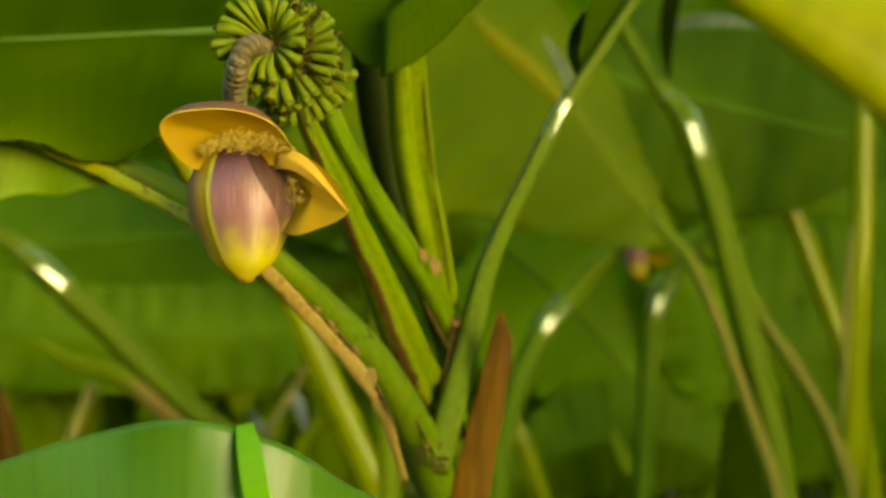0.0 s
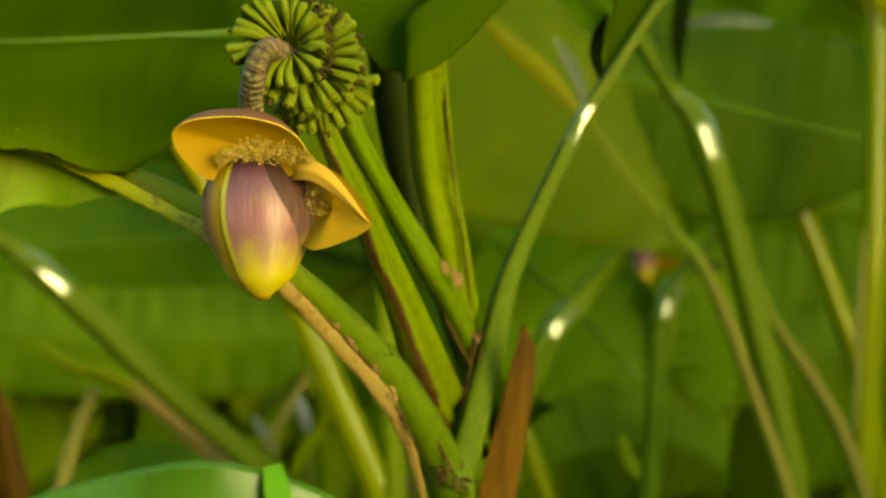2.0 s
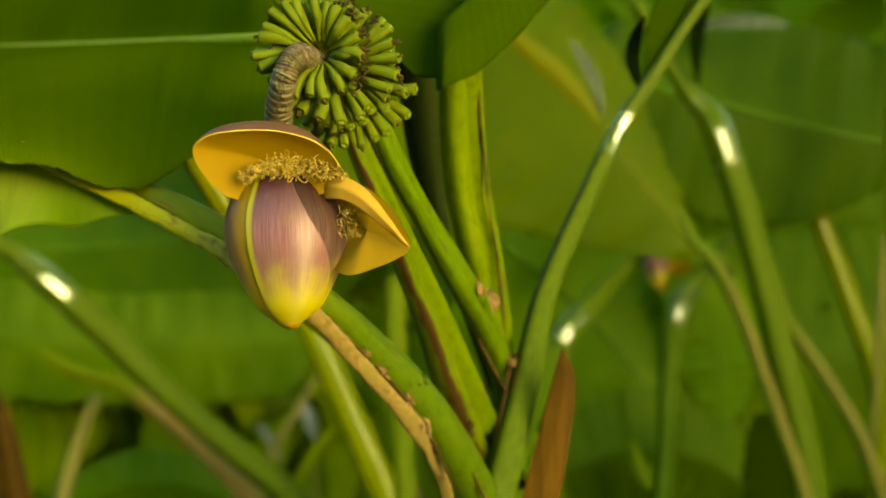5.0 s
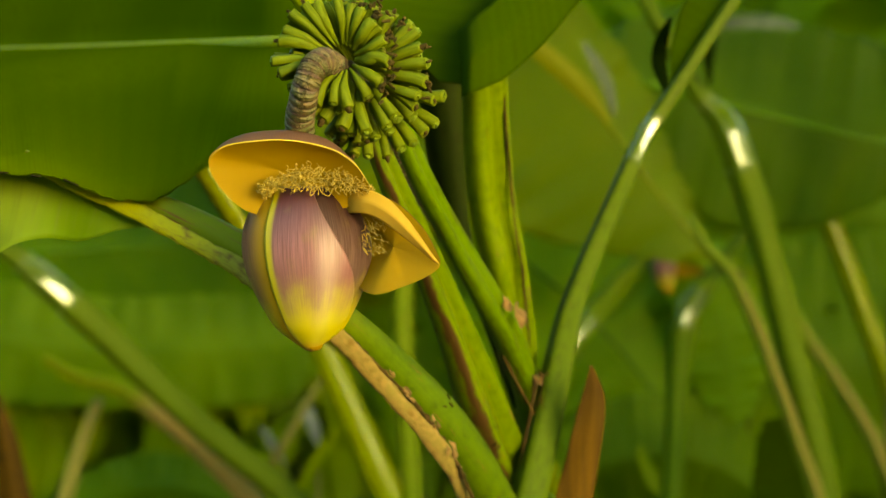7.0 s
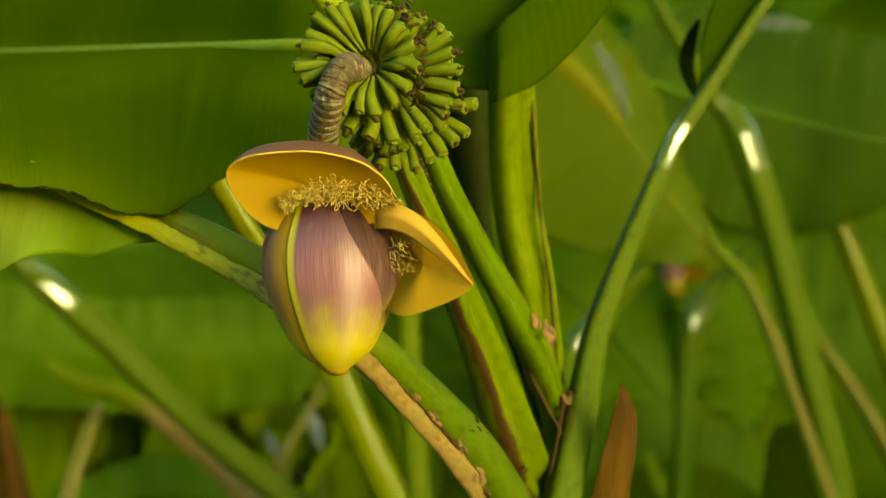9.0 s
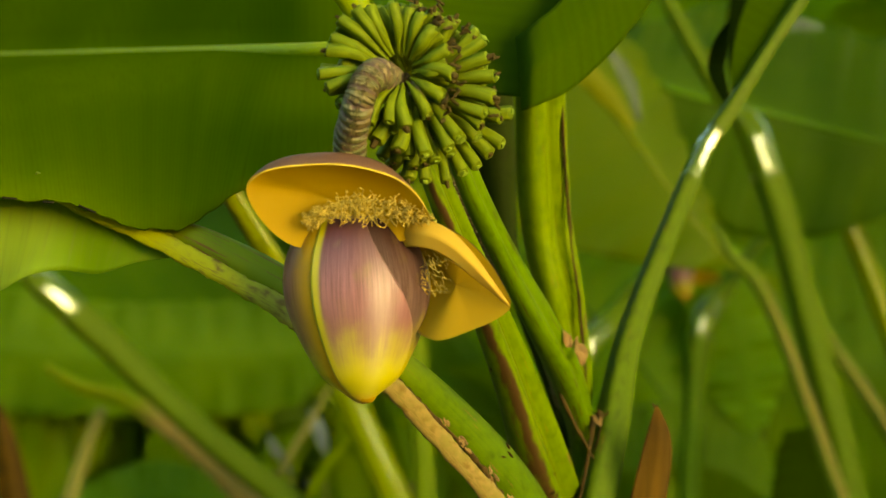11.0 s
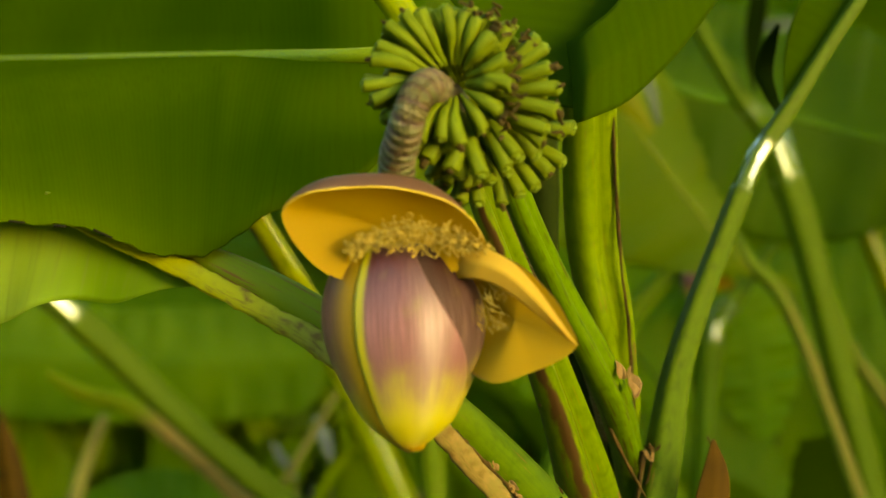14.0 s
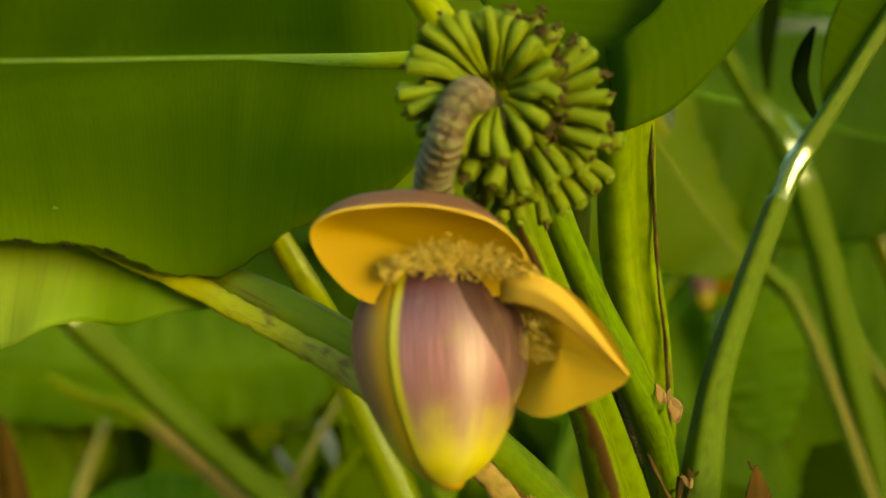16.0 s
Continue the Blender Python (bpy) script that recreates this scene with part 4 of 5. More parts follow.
near = thing("banana_plant", (0.42, 0.5, 0.0), "banana plant with a thick yellow-green stalk", "banana plant", "neighbouring banana plants")
stalk("petiole", [(0.0745, 0.3937, 1.6018), (0.1221, 0.3882, 1.5684), (0.1589, 0.3937, 1.5403), (0.2275, 0.4374, 1.4844), (0.40, 0.48, 0.9), (0.42, 0.5, -0.03)],
      [0.01642, 0.01961, 0.02075, 0.02305, 0.03, 0.035], NEAR_YELLOW, near, n=50, ring=24, profile=round_profile, face=(0.1, -0.9, 0.3), flat=0.4)
blade("leaf_blade", [(0.0935, 0.4046, 1.6103), (0.1414, 0.4046, 1.5801), (0.1794, 0.4101, 1.5524), (0.2453, 0.4483, 1.5002)], [0.01066, 0.02310, 0.03376, 0.03842], (0.7, 0.2, 0.7), LEAF_DARK, near,
      "dark green blade along the stalk", side2=(-0.4, 0.9, -0.4), widths2=[0.003] * 4, droop=0.0, ripple=0.002, seed=50)
low_leaf = thing("banana_leaf", (-0.1534, 0.7217, 1.3228), "young bright green banana leaf lit by sun flecks", "leaf")
blade("leaf_blade", [(-0.3109, 0.6780, 1.3306), (-0.2334, 0.6780, 1.3455), (-0.1798, 0.6780, 1.3529), (-0.1352, 0.6780, 1.3559), (-0.0950, 0.6889, 1.3505), (-0.0574, 0.7108, 1.3380), (-0.0209, 0.7436, 1.3174)],
      [0.02829, 0.04169, 0.05121, 0.05360, 0.04599, 0.03278, 0.03102], (0, 0.25, 1), LEAF_NEAR, low_leaf, side2=(0, 0.6, -1), droop=0.0, ripple=0.004, seed=20)
# light shining through the fold is put into this strip's brighter green
blade("leaf_fold", [(-0.0924, 0.6703, 1.3472), (-0.0981, 0.6725, 1.3762), (-0.1033, 0.6834, 1.3952), (-0.1069, 0.6933, 1.4053)], [0.00692, 0.00692, 0.00634, 0.00461], (1, -0.05, 0), LEAF_STRIP, low_leaf,
      "folded strip coloured as if lit through", droop=0.0, ripple=0.001, seed=52)
stalk("petiole", [(-0.0209, 0.7436, 1.3174), (0.0130, 0.8201, 1.2554), (0.0328, 0.9841, 1.0855), (0.06, 1.1, -0.03)], [0.006, 0.009, 0.012, 0.02], STALK, low_leaf, n=30, ring=14)

right = thing("banana_plant", (1.02, 3.75, 0.0), "banana plant with glossy green and brown-edged stalks, out of focus", "banana plant", "neighbouring banana plants")
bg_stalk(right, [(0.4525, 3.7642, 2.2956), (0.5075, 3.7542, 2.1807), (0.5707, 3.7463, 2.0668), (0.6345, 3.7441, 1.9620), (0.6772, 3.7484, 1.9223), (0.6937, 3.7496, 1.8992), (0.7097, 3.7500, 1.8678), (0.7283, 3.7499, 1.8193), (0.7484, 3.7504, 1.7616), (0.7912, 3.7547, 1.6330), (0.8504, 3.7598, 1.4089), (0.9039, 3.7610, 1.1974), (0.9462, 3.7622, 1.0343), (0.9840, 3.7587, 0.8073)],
         [0.0250, 0.0249, 0.0268, 0.0306, 0.0384, 0.0432, 0.0479, 0.0479, 0.0479, 0.0461, 0.0442, 0.0461, 0.0482, 0.0519], gleam_stalk(0.503, 0.1, (0.05, 0.08, 0.004), (0.078, 0.108, 0.006)), "green stalk with a glossy spot set for the sun gleam", face=(0.401, -1.711, 0.171), profile=slab_profile)
bg_stalk(right, [(0.5801, 3.6085, 1.6284), (0.6118, 3.6085, 1.5571), (0.6851, 3.6195, 1.4857), (0.7558, 3.6304, 1.3421), (0.8148, 3.6304, 1.1827), (0.8706, 3.6304, 1.0233), (0.9423, 3.6304, 0.7968)],
         [0.00951, 0.01743, 0.02377, 0.02219, 0.02219, 0.02377, 0.02536], STALK_EDGED, "tan-edged stalk")
bg_stalk(right, [(0.8673, 3.8272, 1.5017), (0.9262, 3.8272, 1.3336), (1.0270, 3.8272, 1.1823), (1.1195, 3.8272, 1.0310), (1.1867, 3.8272, 0.8629), (1.2203, 3.8272, 0.7285)],
         [0.02017, 0.02353, 0.02521, 0.02689, 0.02858, 0.03026], STALK_EDGED, "tan-edged stalk")
bg_stalk(right, [(1.2172, 4.8114, 1.8613), (1.3545, 4.8114, 1.5232), (1.4390, 4.8114, 1.2908), (1.5130, 4.8114, 1.0795), (1.5764, 4.8114, 0.7414)],
         [0.03804, 0.04438, 0.04649, 0.04860, 0.04860], STALK_YELLOW, "yellow-green stalk")
blade("leaf_blade", [(0.4559, 4.5927, 2.1677), (0.6777, 4.5927, 2.0870), (0.9400, 4.5927, 2.0265), (1.2425, 4.5927, 1.9458), (1.5249, 4.5927, 1.8853), (1.8476, 4.5927, 1.7844)],
      [0.04034, 0.22188, 0.41350, 0.34290, 0.16137, 0.02017], (0, 0.1, -1), LEAF_DARK, right, "broad dark green leaf blade", side2=(0, 0.3, 1),
      widths2=[0.16137, 0.34290, 0.38325, 0.38325, 0.34290, 0.12103], droop=0.0, ripple=0.015, rib=RIB, rib_r=0.016, seed=30)
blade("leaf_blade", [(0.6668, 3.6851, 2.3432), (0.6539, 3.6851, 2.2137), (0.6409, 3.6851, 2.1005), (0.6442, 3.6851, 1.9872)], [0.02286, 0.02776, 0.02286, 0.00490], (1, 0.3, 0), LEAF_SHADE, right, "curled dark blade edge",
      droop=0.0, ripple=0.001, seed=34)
# pale strip standing in for a bright glimpse between the leaves
blade("leaf_blade", [(0.7799, 4.3740, 2.2588), (0.8760, 4.3740, 2.2780), (0.9913, 4.3740, 2.2780), (1.0777, 4.3740, 2.2665)], [0.00768, 0.02305, 0.02305, 0.00768], (0, 0.3, 1), PALE, right, "pale grey strip between the leaves",
      droop=0.0, ripple=0.001, seed=35)
pale = thing("banana_plant", (1.26, 4.2, 0.0), "tall pale yellow-green banana stalk", "banana plant", "neighbouring banana plants")
bg_stalk(pale, [(1.3798, 4.2000, 2.6824), (1.3761, 4.2000, 2.2028), (1.3724, 4.2000, 1.9077), (1.3669, 4.2000, 1.5756), (1.3484, 4.2000, 1.2067), (1.3355, 4.2000, 0.9300), (1.3171, 4.2000, 0.6865)],
         [0.0401, 0.0425, 0.0425, 0.0448, 0.0472, 0.0495, 0.0519], STALK_YELLOW, face=(1, 0, 0))
stalk("dry_margin", [(1.3228, 4.1600, 1.5749), (1.3082, 4.1600, 1.3557), (1.3009, 4.1600, 1.1364), (1.2862, 4.1600, 0.9172)], [0.006, 0.012, 0.010, 0.006], STALK_TAN, pale, "dry brown margin", n=40, ring=8,
      bumps=lambda v, a: 1 + 0.5 * noise.noise((v * 30, math.cos(a), math.sin(a))))

middle = thing("banana_plant", (0.2673, 5.0301, 0.4860)[:2] + (0.0,), "banana plant with a small far flower bud, out of focus", "banana plant", "neighbouring banana plants")
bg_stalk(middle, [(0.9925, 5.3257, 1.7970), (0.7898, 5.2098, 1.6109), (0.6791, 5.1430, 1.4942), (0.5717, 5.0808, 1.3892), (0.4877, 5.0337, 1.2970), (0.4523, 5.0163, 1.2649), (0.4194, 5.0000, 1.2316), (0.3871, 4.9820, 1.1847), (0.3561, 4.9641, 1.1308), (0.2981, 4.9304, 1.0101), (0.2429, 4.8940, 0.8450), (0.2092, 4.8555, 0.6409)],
         [0.0329, 0.0349, 0.0397, 0.0471, 0.0570, 0.0620, 0.0669, 0.0628, 0.0588, 0.0533, 0.0503, 0.0525], gleam_stalk(0.869, 0.07, (0.066, 0.112, 0.005), (0.098, 0.145, 0.007)), "green stalk with a glossy spot set for the sun gleam", face=(0.515, -1.732, 0.325), profile=slab_profile)
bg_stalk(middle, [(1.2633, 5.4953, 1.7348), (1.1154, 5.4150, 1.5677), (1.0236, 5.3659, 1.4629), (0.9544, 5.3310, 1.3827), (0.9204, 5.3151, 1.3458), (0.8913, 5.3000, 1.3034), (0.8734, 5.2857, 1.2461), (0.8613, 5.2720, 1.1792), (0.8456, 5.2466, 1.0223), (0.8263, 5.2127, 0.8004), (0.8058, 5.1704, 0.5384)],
         [0.0311, 0.0335, 0.0387, 0.0522, 0.0602, 0.0682, 0.0640, 0.0597, 0.0486, 0.0457, 0.0479], gleam_stalk(0.603, 0.075, (0.066, 0.112, 0.005), (0.098, 0.145, 0.007)), "green stalk with a glossy spot set for the sun gleam", face=(0.431, -1.721, 0.306), profile=slab_profile)
blade("leaf_blade", [(0.0848, 3.3000, 2.0902), (0.1512, 3.3000, 2.0253), (0.2147, 3.3000, 1.9717), (0.2739, 3.3000, 1.9124), (0.3219, 3.3000, 1.8475)], [0.0112, 0.0238, 0.0266, 0.0224, 0.0056], (0.6, 0.3, 0.8), LEAF_WILT, middle,
      "folded yellowing leaf edge", side2=(-0.6, 0.3, -0.8), droop=0.0, ripple=0.004, nu=24, nv=5, seed=36)
blade("leaf_blade", [(0.2617, 3.3200, 2.0455), (0.2929, 3.3200, 1.9958), (0.3213, 3.3200, 1.9390), (0.3384, 3.3200, 1.8666)], [0.0056, 0.0168, 0.0168, 0.0056], (0.8, 0.3, 0.4), PALE, middle,
      "pale grey strip between the leaves", droop=0.0, ripple=0.003, nu=24, nv=5, seed=37)
blade("leaf_blade", [(-0.1260, 4.4833, 2.4865), (0.1103, 4.4833, 2.3093), (0.2875, 4.4833, 2.1518), (0.4450, 4.4833, 1.9942), (0.6025, 4.4833, 1.7776), (0.7404, 4.4833, 1.6004), (0.8290, 4.4833, 1.5020)],
      [0.78762, 0.78762, 0.72855, 0.59072, 0.36428, 0.14768, 0.00985], (-0.45, 0, -0.9), LEAF_OLIVE, middle, "broad yellow-green leaf blade", side2=(0.8, 0.3, 0.6),
      widths2=[0.19691, 0.23629, 0.23629, 0.19691, 0.11814, 0.05907, 0.00788], droop=0.0, ripple=0.015, rib=STALK_YELLOW, rib_r=0.013, seed=31)
blade("leaf_blade", [(0.1934, 5.7955, 1.5535), (0.4480, 5.7955, 1.3498), (0.6771, 5.7955, 1.1207), (0.8552, 5.7955, 0.8917), (0.9952, 5.7955, 0.6880)],
      [0.38181, 0.48362, 0.40726, 0.22908, 0.01273], (-0.7, 0, -0.7), LEAF_MID, middle, "green leaf blade", side2=(0.7, 0.2, 0.7),
      widths2=[0.25454, 0.33090, 0.35635, 0.27999, 0.01273], droop=0.0, ripple=0.015, rib=RIB, rib_r=0.012, seed=32)
blade("leaf_blade", [(0.9889, 5.6862, 1.5275), (1.0888, 5.6862, 1.3027), (1.1388, 5.6862, 1.0779), (1.1638, 5.6862, 0.9031), (1.1762, 5.6862, 0.7783)],
      [0.14984, 0.19979, 0.19979, 0.12487, 0.00999], (-1, 0, 0), LEAF_MID, middle, "green leaf blade", side2=(1, 0.3, 0.2), droop=0.0, ripple=0.015, seed=33)
for pts, w, mt in (([(1.2744, 5.8502, 1.2456), (1.2436, 5.8502, 0.8345), (1.1922, 5.8502, 0.3207)], 20, STALK_BRIGHT), ([(0.2730, 5.3582, 0.8199), (0.3436, 5.3582, 0.6552), (0.4259, 5.3582, 0.4199)], 22, STALK_YELLOW),
                   ([(0.9007, 6.0142, 1.0800), (0.8083, 6.0142, 0.6574), (0.7158, 6.0142, 0.2876)], 26, STALK), ([(1.1359, 5.9049, 1.0877), (1.1178, 5.9049, 0.6727), (1.0918, 5.9049, 0.3096)], 16, STALK)):
    bg_stalk(middle, pts, [0.04707 * w / 22] * 3, mt)

# dark sheet added for the shade of an opening in the foliage
blade("leaf_blade", [(1.1584, 4.7500, 0.9553), (1.1670, 4.8000, 0.8375), (1.1672, 4.8500, 0.7047), (1.1629, 4.9000, 0.4848)], [0.11, 0.135, 0.135, 0.12], (1, 0.2, 0), LEAF_BROAD_SHADED, middle, "dark leaf sheet standing in for the shaded gap in the foliage", droop=0.0, ripple=0.006, seed=71)
left = thing("banana_plant", (-0.6820, 5.4675, 0.3978)[:2] + (0.0,), "banana plant with long leaning stalks, out of focus", "banana plant", "neighbouring banana plants")
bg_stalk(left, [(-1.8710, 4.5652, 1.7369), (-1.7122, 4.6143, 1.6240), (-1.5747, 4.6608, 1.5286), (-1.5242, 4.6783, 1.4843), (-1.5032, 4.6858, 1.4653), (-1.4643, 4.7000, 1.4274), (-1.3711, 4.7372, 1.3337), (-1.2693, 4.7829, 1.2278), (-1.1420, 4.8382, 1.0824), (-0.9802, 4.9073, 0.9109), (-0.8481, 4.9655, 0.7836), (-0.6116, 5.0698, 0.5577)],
         [0.0352, 0.0379, 0.0432, 0.0529, 0.0578, 0.0628, 0.0621, 0.0615, 0.0597, 0.0581, 0.0613, 0.0652], gleam_stalk(0.529, 0.1, (0.046, 0.074, 0.004), (0.07, 0.1, 0.006)), "green stalk with a glossy spot set for the sun gleam", face=(0.915, -1.695, 0.285), profile=slab_profile)
bg_stalk(left, [(-1.6631, 5.3035, 1.1110), (-1.5350, 5.3035, 1.0365), (-1.3603, 5.3035, 0.9852), (-1.1739, 5.3035, 0.8618), (-1.0109, 5.3035, 0.7220), (-0.8246, 5.3035, 0.5240)],
         [0.01863, 0.03494, 0.04426, 0.04659, 0.05124, 0.05590], STALK_AGED, "yellow-green stalk turning tan")
bg_stalk(left, [(-1.4864, 5.4675, 0.9261), (-1.5464, 5.4675, 0.7820), (-1.6065, 5.4675, 0.5899), (-1.6545, 5.4675, 0.3978)], [0.02882, 0.03602, 0.04082, 0.04322], STALK_TAN, "tan stalk")
bg_stalk(left, [(-0.6334, 4.5927, 1.4415), (-0.5325, 4.5927, 1.3003), (-0.4317, 4.5927, 1.0784), (-0.3409, 4.5927, 0.8767), (-0.2299, 4.5927, 0.6145)], [0.04841, 0.05648, 0.06051, 0.06455, 0.06858], STALK_YELLOW, "yellow-green stalk")
bg_stalk(left, [(-0.1936, 3.9366, 1.4499), (-0.1971, 3.9366, 1.3288), (-0.1902, 3.9366, 1.1559), (-0.1625, 3.9366, 0.7410)], [0.03458, 0.03804, 0.03804, 0.04149], STALK_BRIGHT, "yellow-green stalk")
blade("leaf_blade", [(-3.0195, 6.3423, 1.4749), (-2.3231, 6.3423, 1.5028), (-1.7660, 6.3423, 1.5362), (-1.2368, 6.3423, 1.5724), (-0.6240, 6.3423, 1.6142), (-0.0669, 6.3423, 1.5585)],
      [0.55710, 0.55710, 0.52924, 0.47353, 0.33426, 0.02785], (0, 0, -1), LEAF, left, "broad green leaf blade", side2=(0, 0.3, 1),
      widths2=[0.33426, 0.41782, 0.41782, 0.38997, 0.33426, 0.05571], droop=0.0, ripple=0.015, rib=RIB, rib_r=0.018, seed=40)
blade("leaf_blade", [(-2.8078, 6.1236, 1.1800), (-2.2699, 6.1236, 1.1262), (-1.7051, 6.1236, 1.0724), (-1.2210, 6.1236, 1.0724), (-0.8176, 6.1236, 1.0993), (-0.6024, 6.1236, 1.1531)],
      [0.26894, 0.29584, 0.26894, 0.26894, 0.24205, 0.02689], (0, 0, -1), LEAF_FAR, left, "green leaf blade", side2=(0, 0.3, 1),
      droop=0.0, ripple=0.02, tear=0.1, seed=41)
blade("leaf_blade", [(-2.0180, 6.0142, 0.2083), (-1.7011, 6.0142, 0.3800), (-1.4105, 6.0142, 0.4593), (-1.1200, 6.0142, 0.4197), (-0.8822, 6.0142, 0.2612)], [0.02641, 0.13207, 0.16377, 0.13207, 0.02113], (0, 0.3, 1), LEAF, left,
      "green leaf blade", side2=(0, 0.3, -1), droop=0.0, ripple=0.01, seed=57)
blade("leaf_blade", [(-1.3082, 6.5610, 0.4655), (-1.0201, 6.5610, 0.6096), (-0.7031, 6.5610, 0.7105), (-0.3573, 6.5610, 0.7249), (0.0461, 6.5610, 0.5808)], [0.05763, 0.20171, 0.24493, 0.20171, 0.02882], (0, 0.3, 1), LEAF_LIGHT, left,
      "green leaf blade", side2=(0, 0.3, -1), droop=0.0, ripple=0.012, seed=58)
blade("leaf_blade", [(-0.6914, 6.4516, 0.8795), (-0.3514, 6.4516, 0.9928), (-0.0113, 6.4516, 1.0211), (0.3287, 6.4516, 0.9361), (0.6404, 6.4516, 0.7094)], [0.11334, 0.36836, 0.42503, 0.36836, 0.02834], (0, 0.2, -1), LEAF_FAR, left,
      "green leaf blade", side2=(0, 0.3, 1), droop=0.0, ripple=0.012, seed=59)
bg_stalk(left, [(-0.5701, 5.5000, 1.0193), (-0.6570, 5.5000, 0.8744), (-0.7392, 5.5000, 0.7294), (-0.8385, 5.5500, 0.5518)], [0.0119, 0.0190, 0.0214, 0.0214], STALK_TAN, "thin tan stalk")
blade("leaf_blade", [(-0.4821, 5.6000, 0.8089), (-0.5509, 5.6000, 0.7351), (-0.6124, 5.6000, 0.6539), (-0.6788, 5.6000, 0.5433)], [0.0073, 0.0242, 0.0291, 0.0194], (0.7, 0.2, 0.5), LEAF_PALE, left, "pale green leaf strip", droop=0.0, ripple=0.004, nu=20, nv=5, seed=81)
blade("leaf_blade", [(0.6849, 5.2000, 0.7797), (0.7164, 5.2000, 0.6854), (0.7658, 5.2000, 0.6180), (0.8377, 5.2000, 0.5596)], [0.0090, 0.0292, 0.0359, 0.0135], (0.7, 0.2, 0.5), LEAF_PALE, middle, "pale green leaf strip", droop=0.0, ripple=0.004, nu=20, nv=5, seed=82)
for mid, wide, dry_mat in (([(-0.7121, 6.0500, 0.8455), (-0.6728, 6.0500, 0.7485), (-0.6467, 6.0500, 0.6516)], 0.0367, LITTER), ([(-0.9033, 6.0500, 0.7302), (-0.8562, 6.0500, 0.6569), (-0.7986, 6.0500, 0.5731)], 0.0262, LITTER), ([(0.8804, 6.0500, 0.7983), (0.9039, 6.0500, 0.6831), (0.9301, 6.0500, 0.5626)], 0.0445, LITTER), ([(0.4141, 6.0500, 0.7145), (0.5451, 6.0500, 0.6909), (0.6944, 6.0500, 0.6673)], 0.0262, LITTER), ([(0.8935, 6.0500, 0.7878), (1.0035, 6.0500, 0.7695), (1.0978, 6.0500, 0.7459)], 0.0262, LITTER), ([(0.5634, 6.0500, 0.6359), (0.6158, 6.0500, 0.5783), (0.6682, 6.0500, 0.5207)], 0.0524, ROSY), ([(0.8044, 6.0500, 0.5311), (0.8463, 6.0500, 0.4473), (0.8882, 6.0500, 0.3583)], 0.0314, LITTER), ([(-0.2852, 6.0500, 0.5259), (-0.2119, 6.0500, 0.4473), (-0.1438, 6.0500, 0.3688)], 0.0367, STALK_TAN)):
    dry = thing("dry_leaf", mid[1][:2] + (0.0,), "bleached grey dry leaf hanging behind the plants" if dry_mat is LITTER else "brownish dry leaf hanging behind the plants", "leaf", "dry leaves")
    blade("leaf_blade", mid, [wide * 0.4, wide, wide * 0.3], (mid[2][2] - mid[0][2], 0.1, mid[0][0] - mid[2][0]), dry_mat, dry, nu=14, nv=4, droop=0.0, ripple=0.006, seed=60)
    stalk("petiole", [mid[2], (mid[2][0], mid[2][1] + 0.03, mid[2][2] * 0.5), (mid[1][0], mid[1][1] + 0.03, -0.03)], [0.006, 0.009, 0.012], STALK_TAN, dry, n=8, ring=8)
blade("dry_sheath", [(-1.9066, 5.4675, 0.9501), (-1.8826, 5.4675, 0.7820), (-1.8538, 5.4675, 0.5899), (-1.8346, 5.4675, 0.3978), (-1.8250, 5.4675, -0.2025)], [0.00961, 0.05283, 0.07204, 0.08164, 0.08645], (1, 0.4, 0), HUSK, left,
      "dry orange-brown leaf sheath", side2=(-1, 0.4, 0), droop=0.0, ripple=0.004, thick=0.004, seed=42)

blade("leaf_blade", [(0.9037, 6.1236, 1.1800), (1.3340, 6.1236, 1.0724), (1.7105, 6.1236, 1.0186), (2.0870, 6.1236, 1.0455), (2.6249, 6.1236, 1.1800)],
      [0.43031, 0.59168, 0.64547, 0.59168, 0.32273], (0, 0.1, -1), LEAF_FAR, right, "shaded green leaf blade", side2=(0, 0.3, 1),
      widths2=[0.32273, 0.53789, 0.64547, 0.64547, 0.43031], droop=0.0, ripple=0.02, seed=44)

blade("leaf_blade", [(-0.6777, 6.8890, 1.9266), (-0.2542, 6.8890, 1.8358), (0.1997, 6.8890, 1.5635), (0.5325, 6.8890, 1.2610), (0.7746, 6.8890, 0.8979)],
      [0.60513, 0.78666, 0.78666, 0.60513, 0.18154], (-0.5, 0.1, -0.9), LEAF_LIGHT, middle, "shaded green leaf blade", side2=(0.5, 0.3, 0.9),
      widths2=[0.48410, 0.60513, 0.66564, 0.54461, 0.18154], droop=0.0, ripple=0.02, seed=45)

blade("leaf_blade", [(-1.2784, 6.0142, 2.8234), (-0.9351, 6.0142, 2.5064), (-0.6445, 6.0142, 2.1630), (-0.3804, 6.0142, 1.7932), (-0.1691, 6.0142, 1.4234)], [0.42263, 0.52828, 0.52828, 0.42263, 0.05283],
      (-0.8, 0.1, -0.6), LEAF_DARK, left, "shaded green leaf blade", side2=(0.8, 0.3, 0.6), droop=0.0, ripple=0.02, seed=46)
blade("leaf_blade", [(1.3140, 6.5610, 1.9063), (1.7750, 6.5610, 1.8199), (2.2361, 6.5610, 1.6758), (2.8124, 6.5610, 1.5029)], [0.46105, 0.57631, 0.57631, 0.46105], (0, 0.1, -1), LEAF_FAR, right, "shaded green leaf blade",
      side2=(0, 0.3, 1), droop=0.0, ripple=0.02, seed=47)

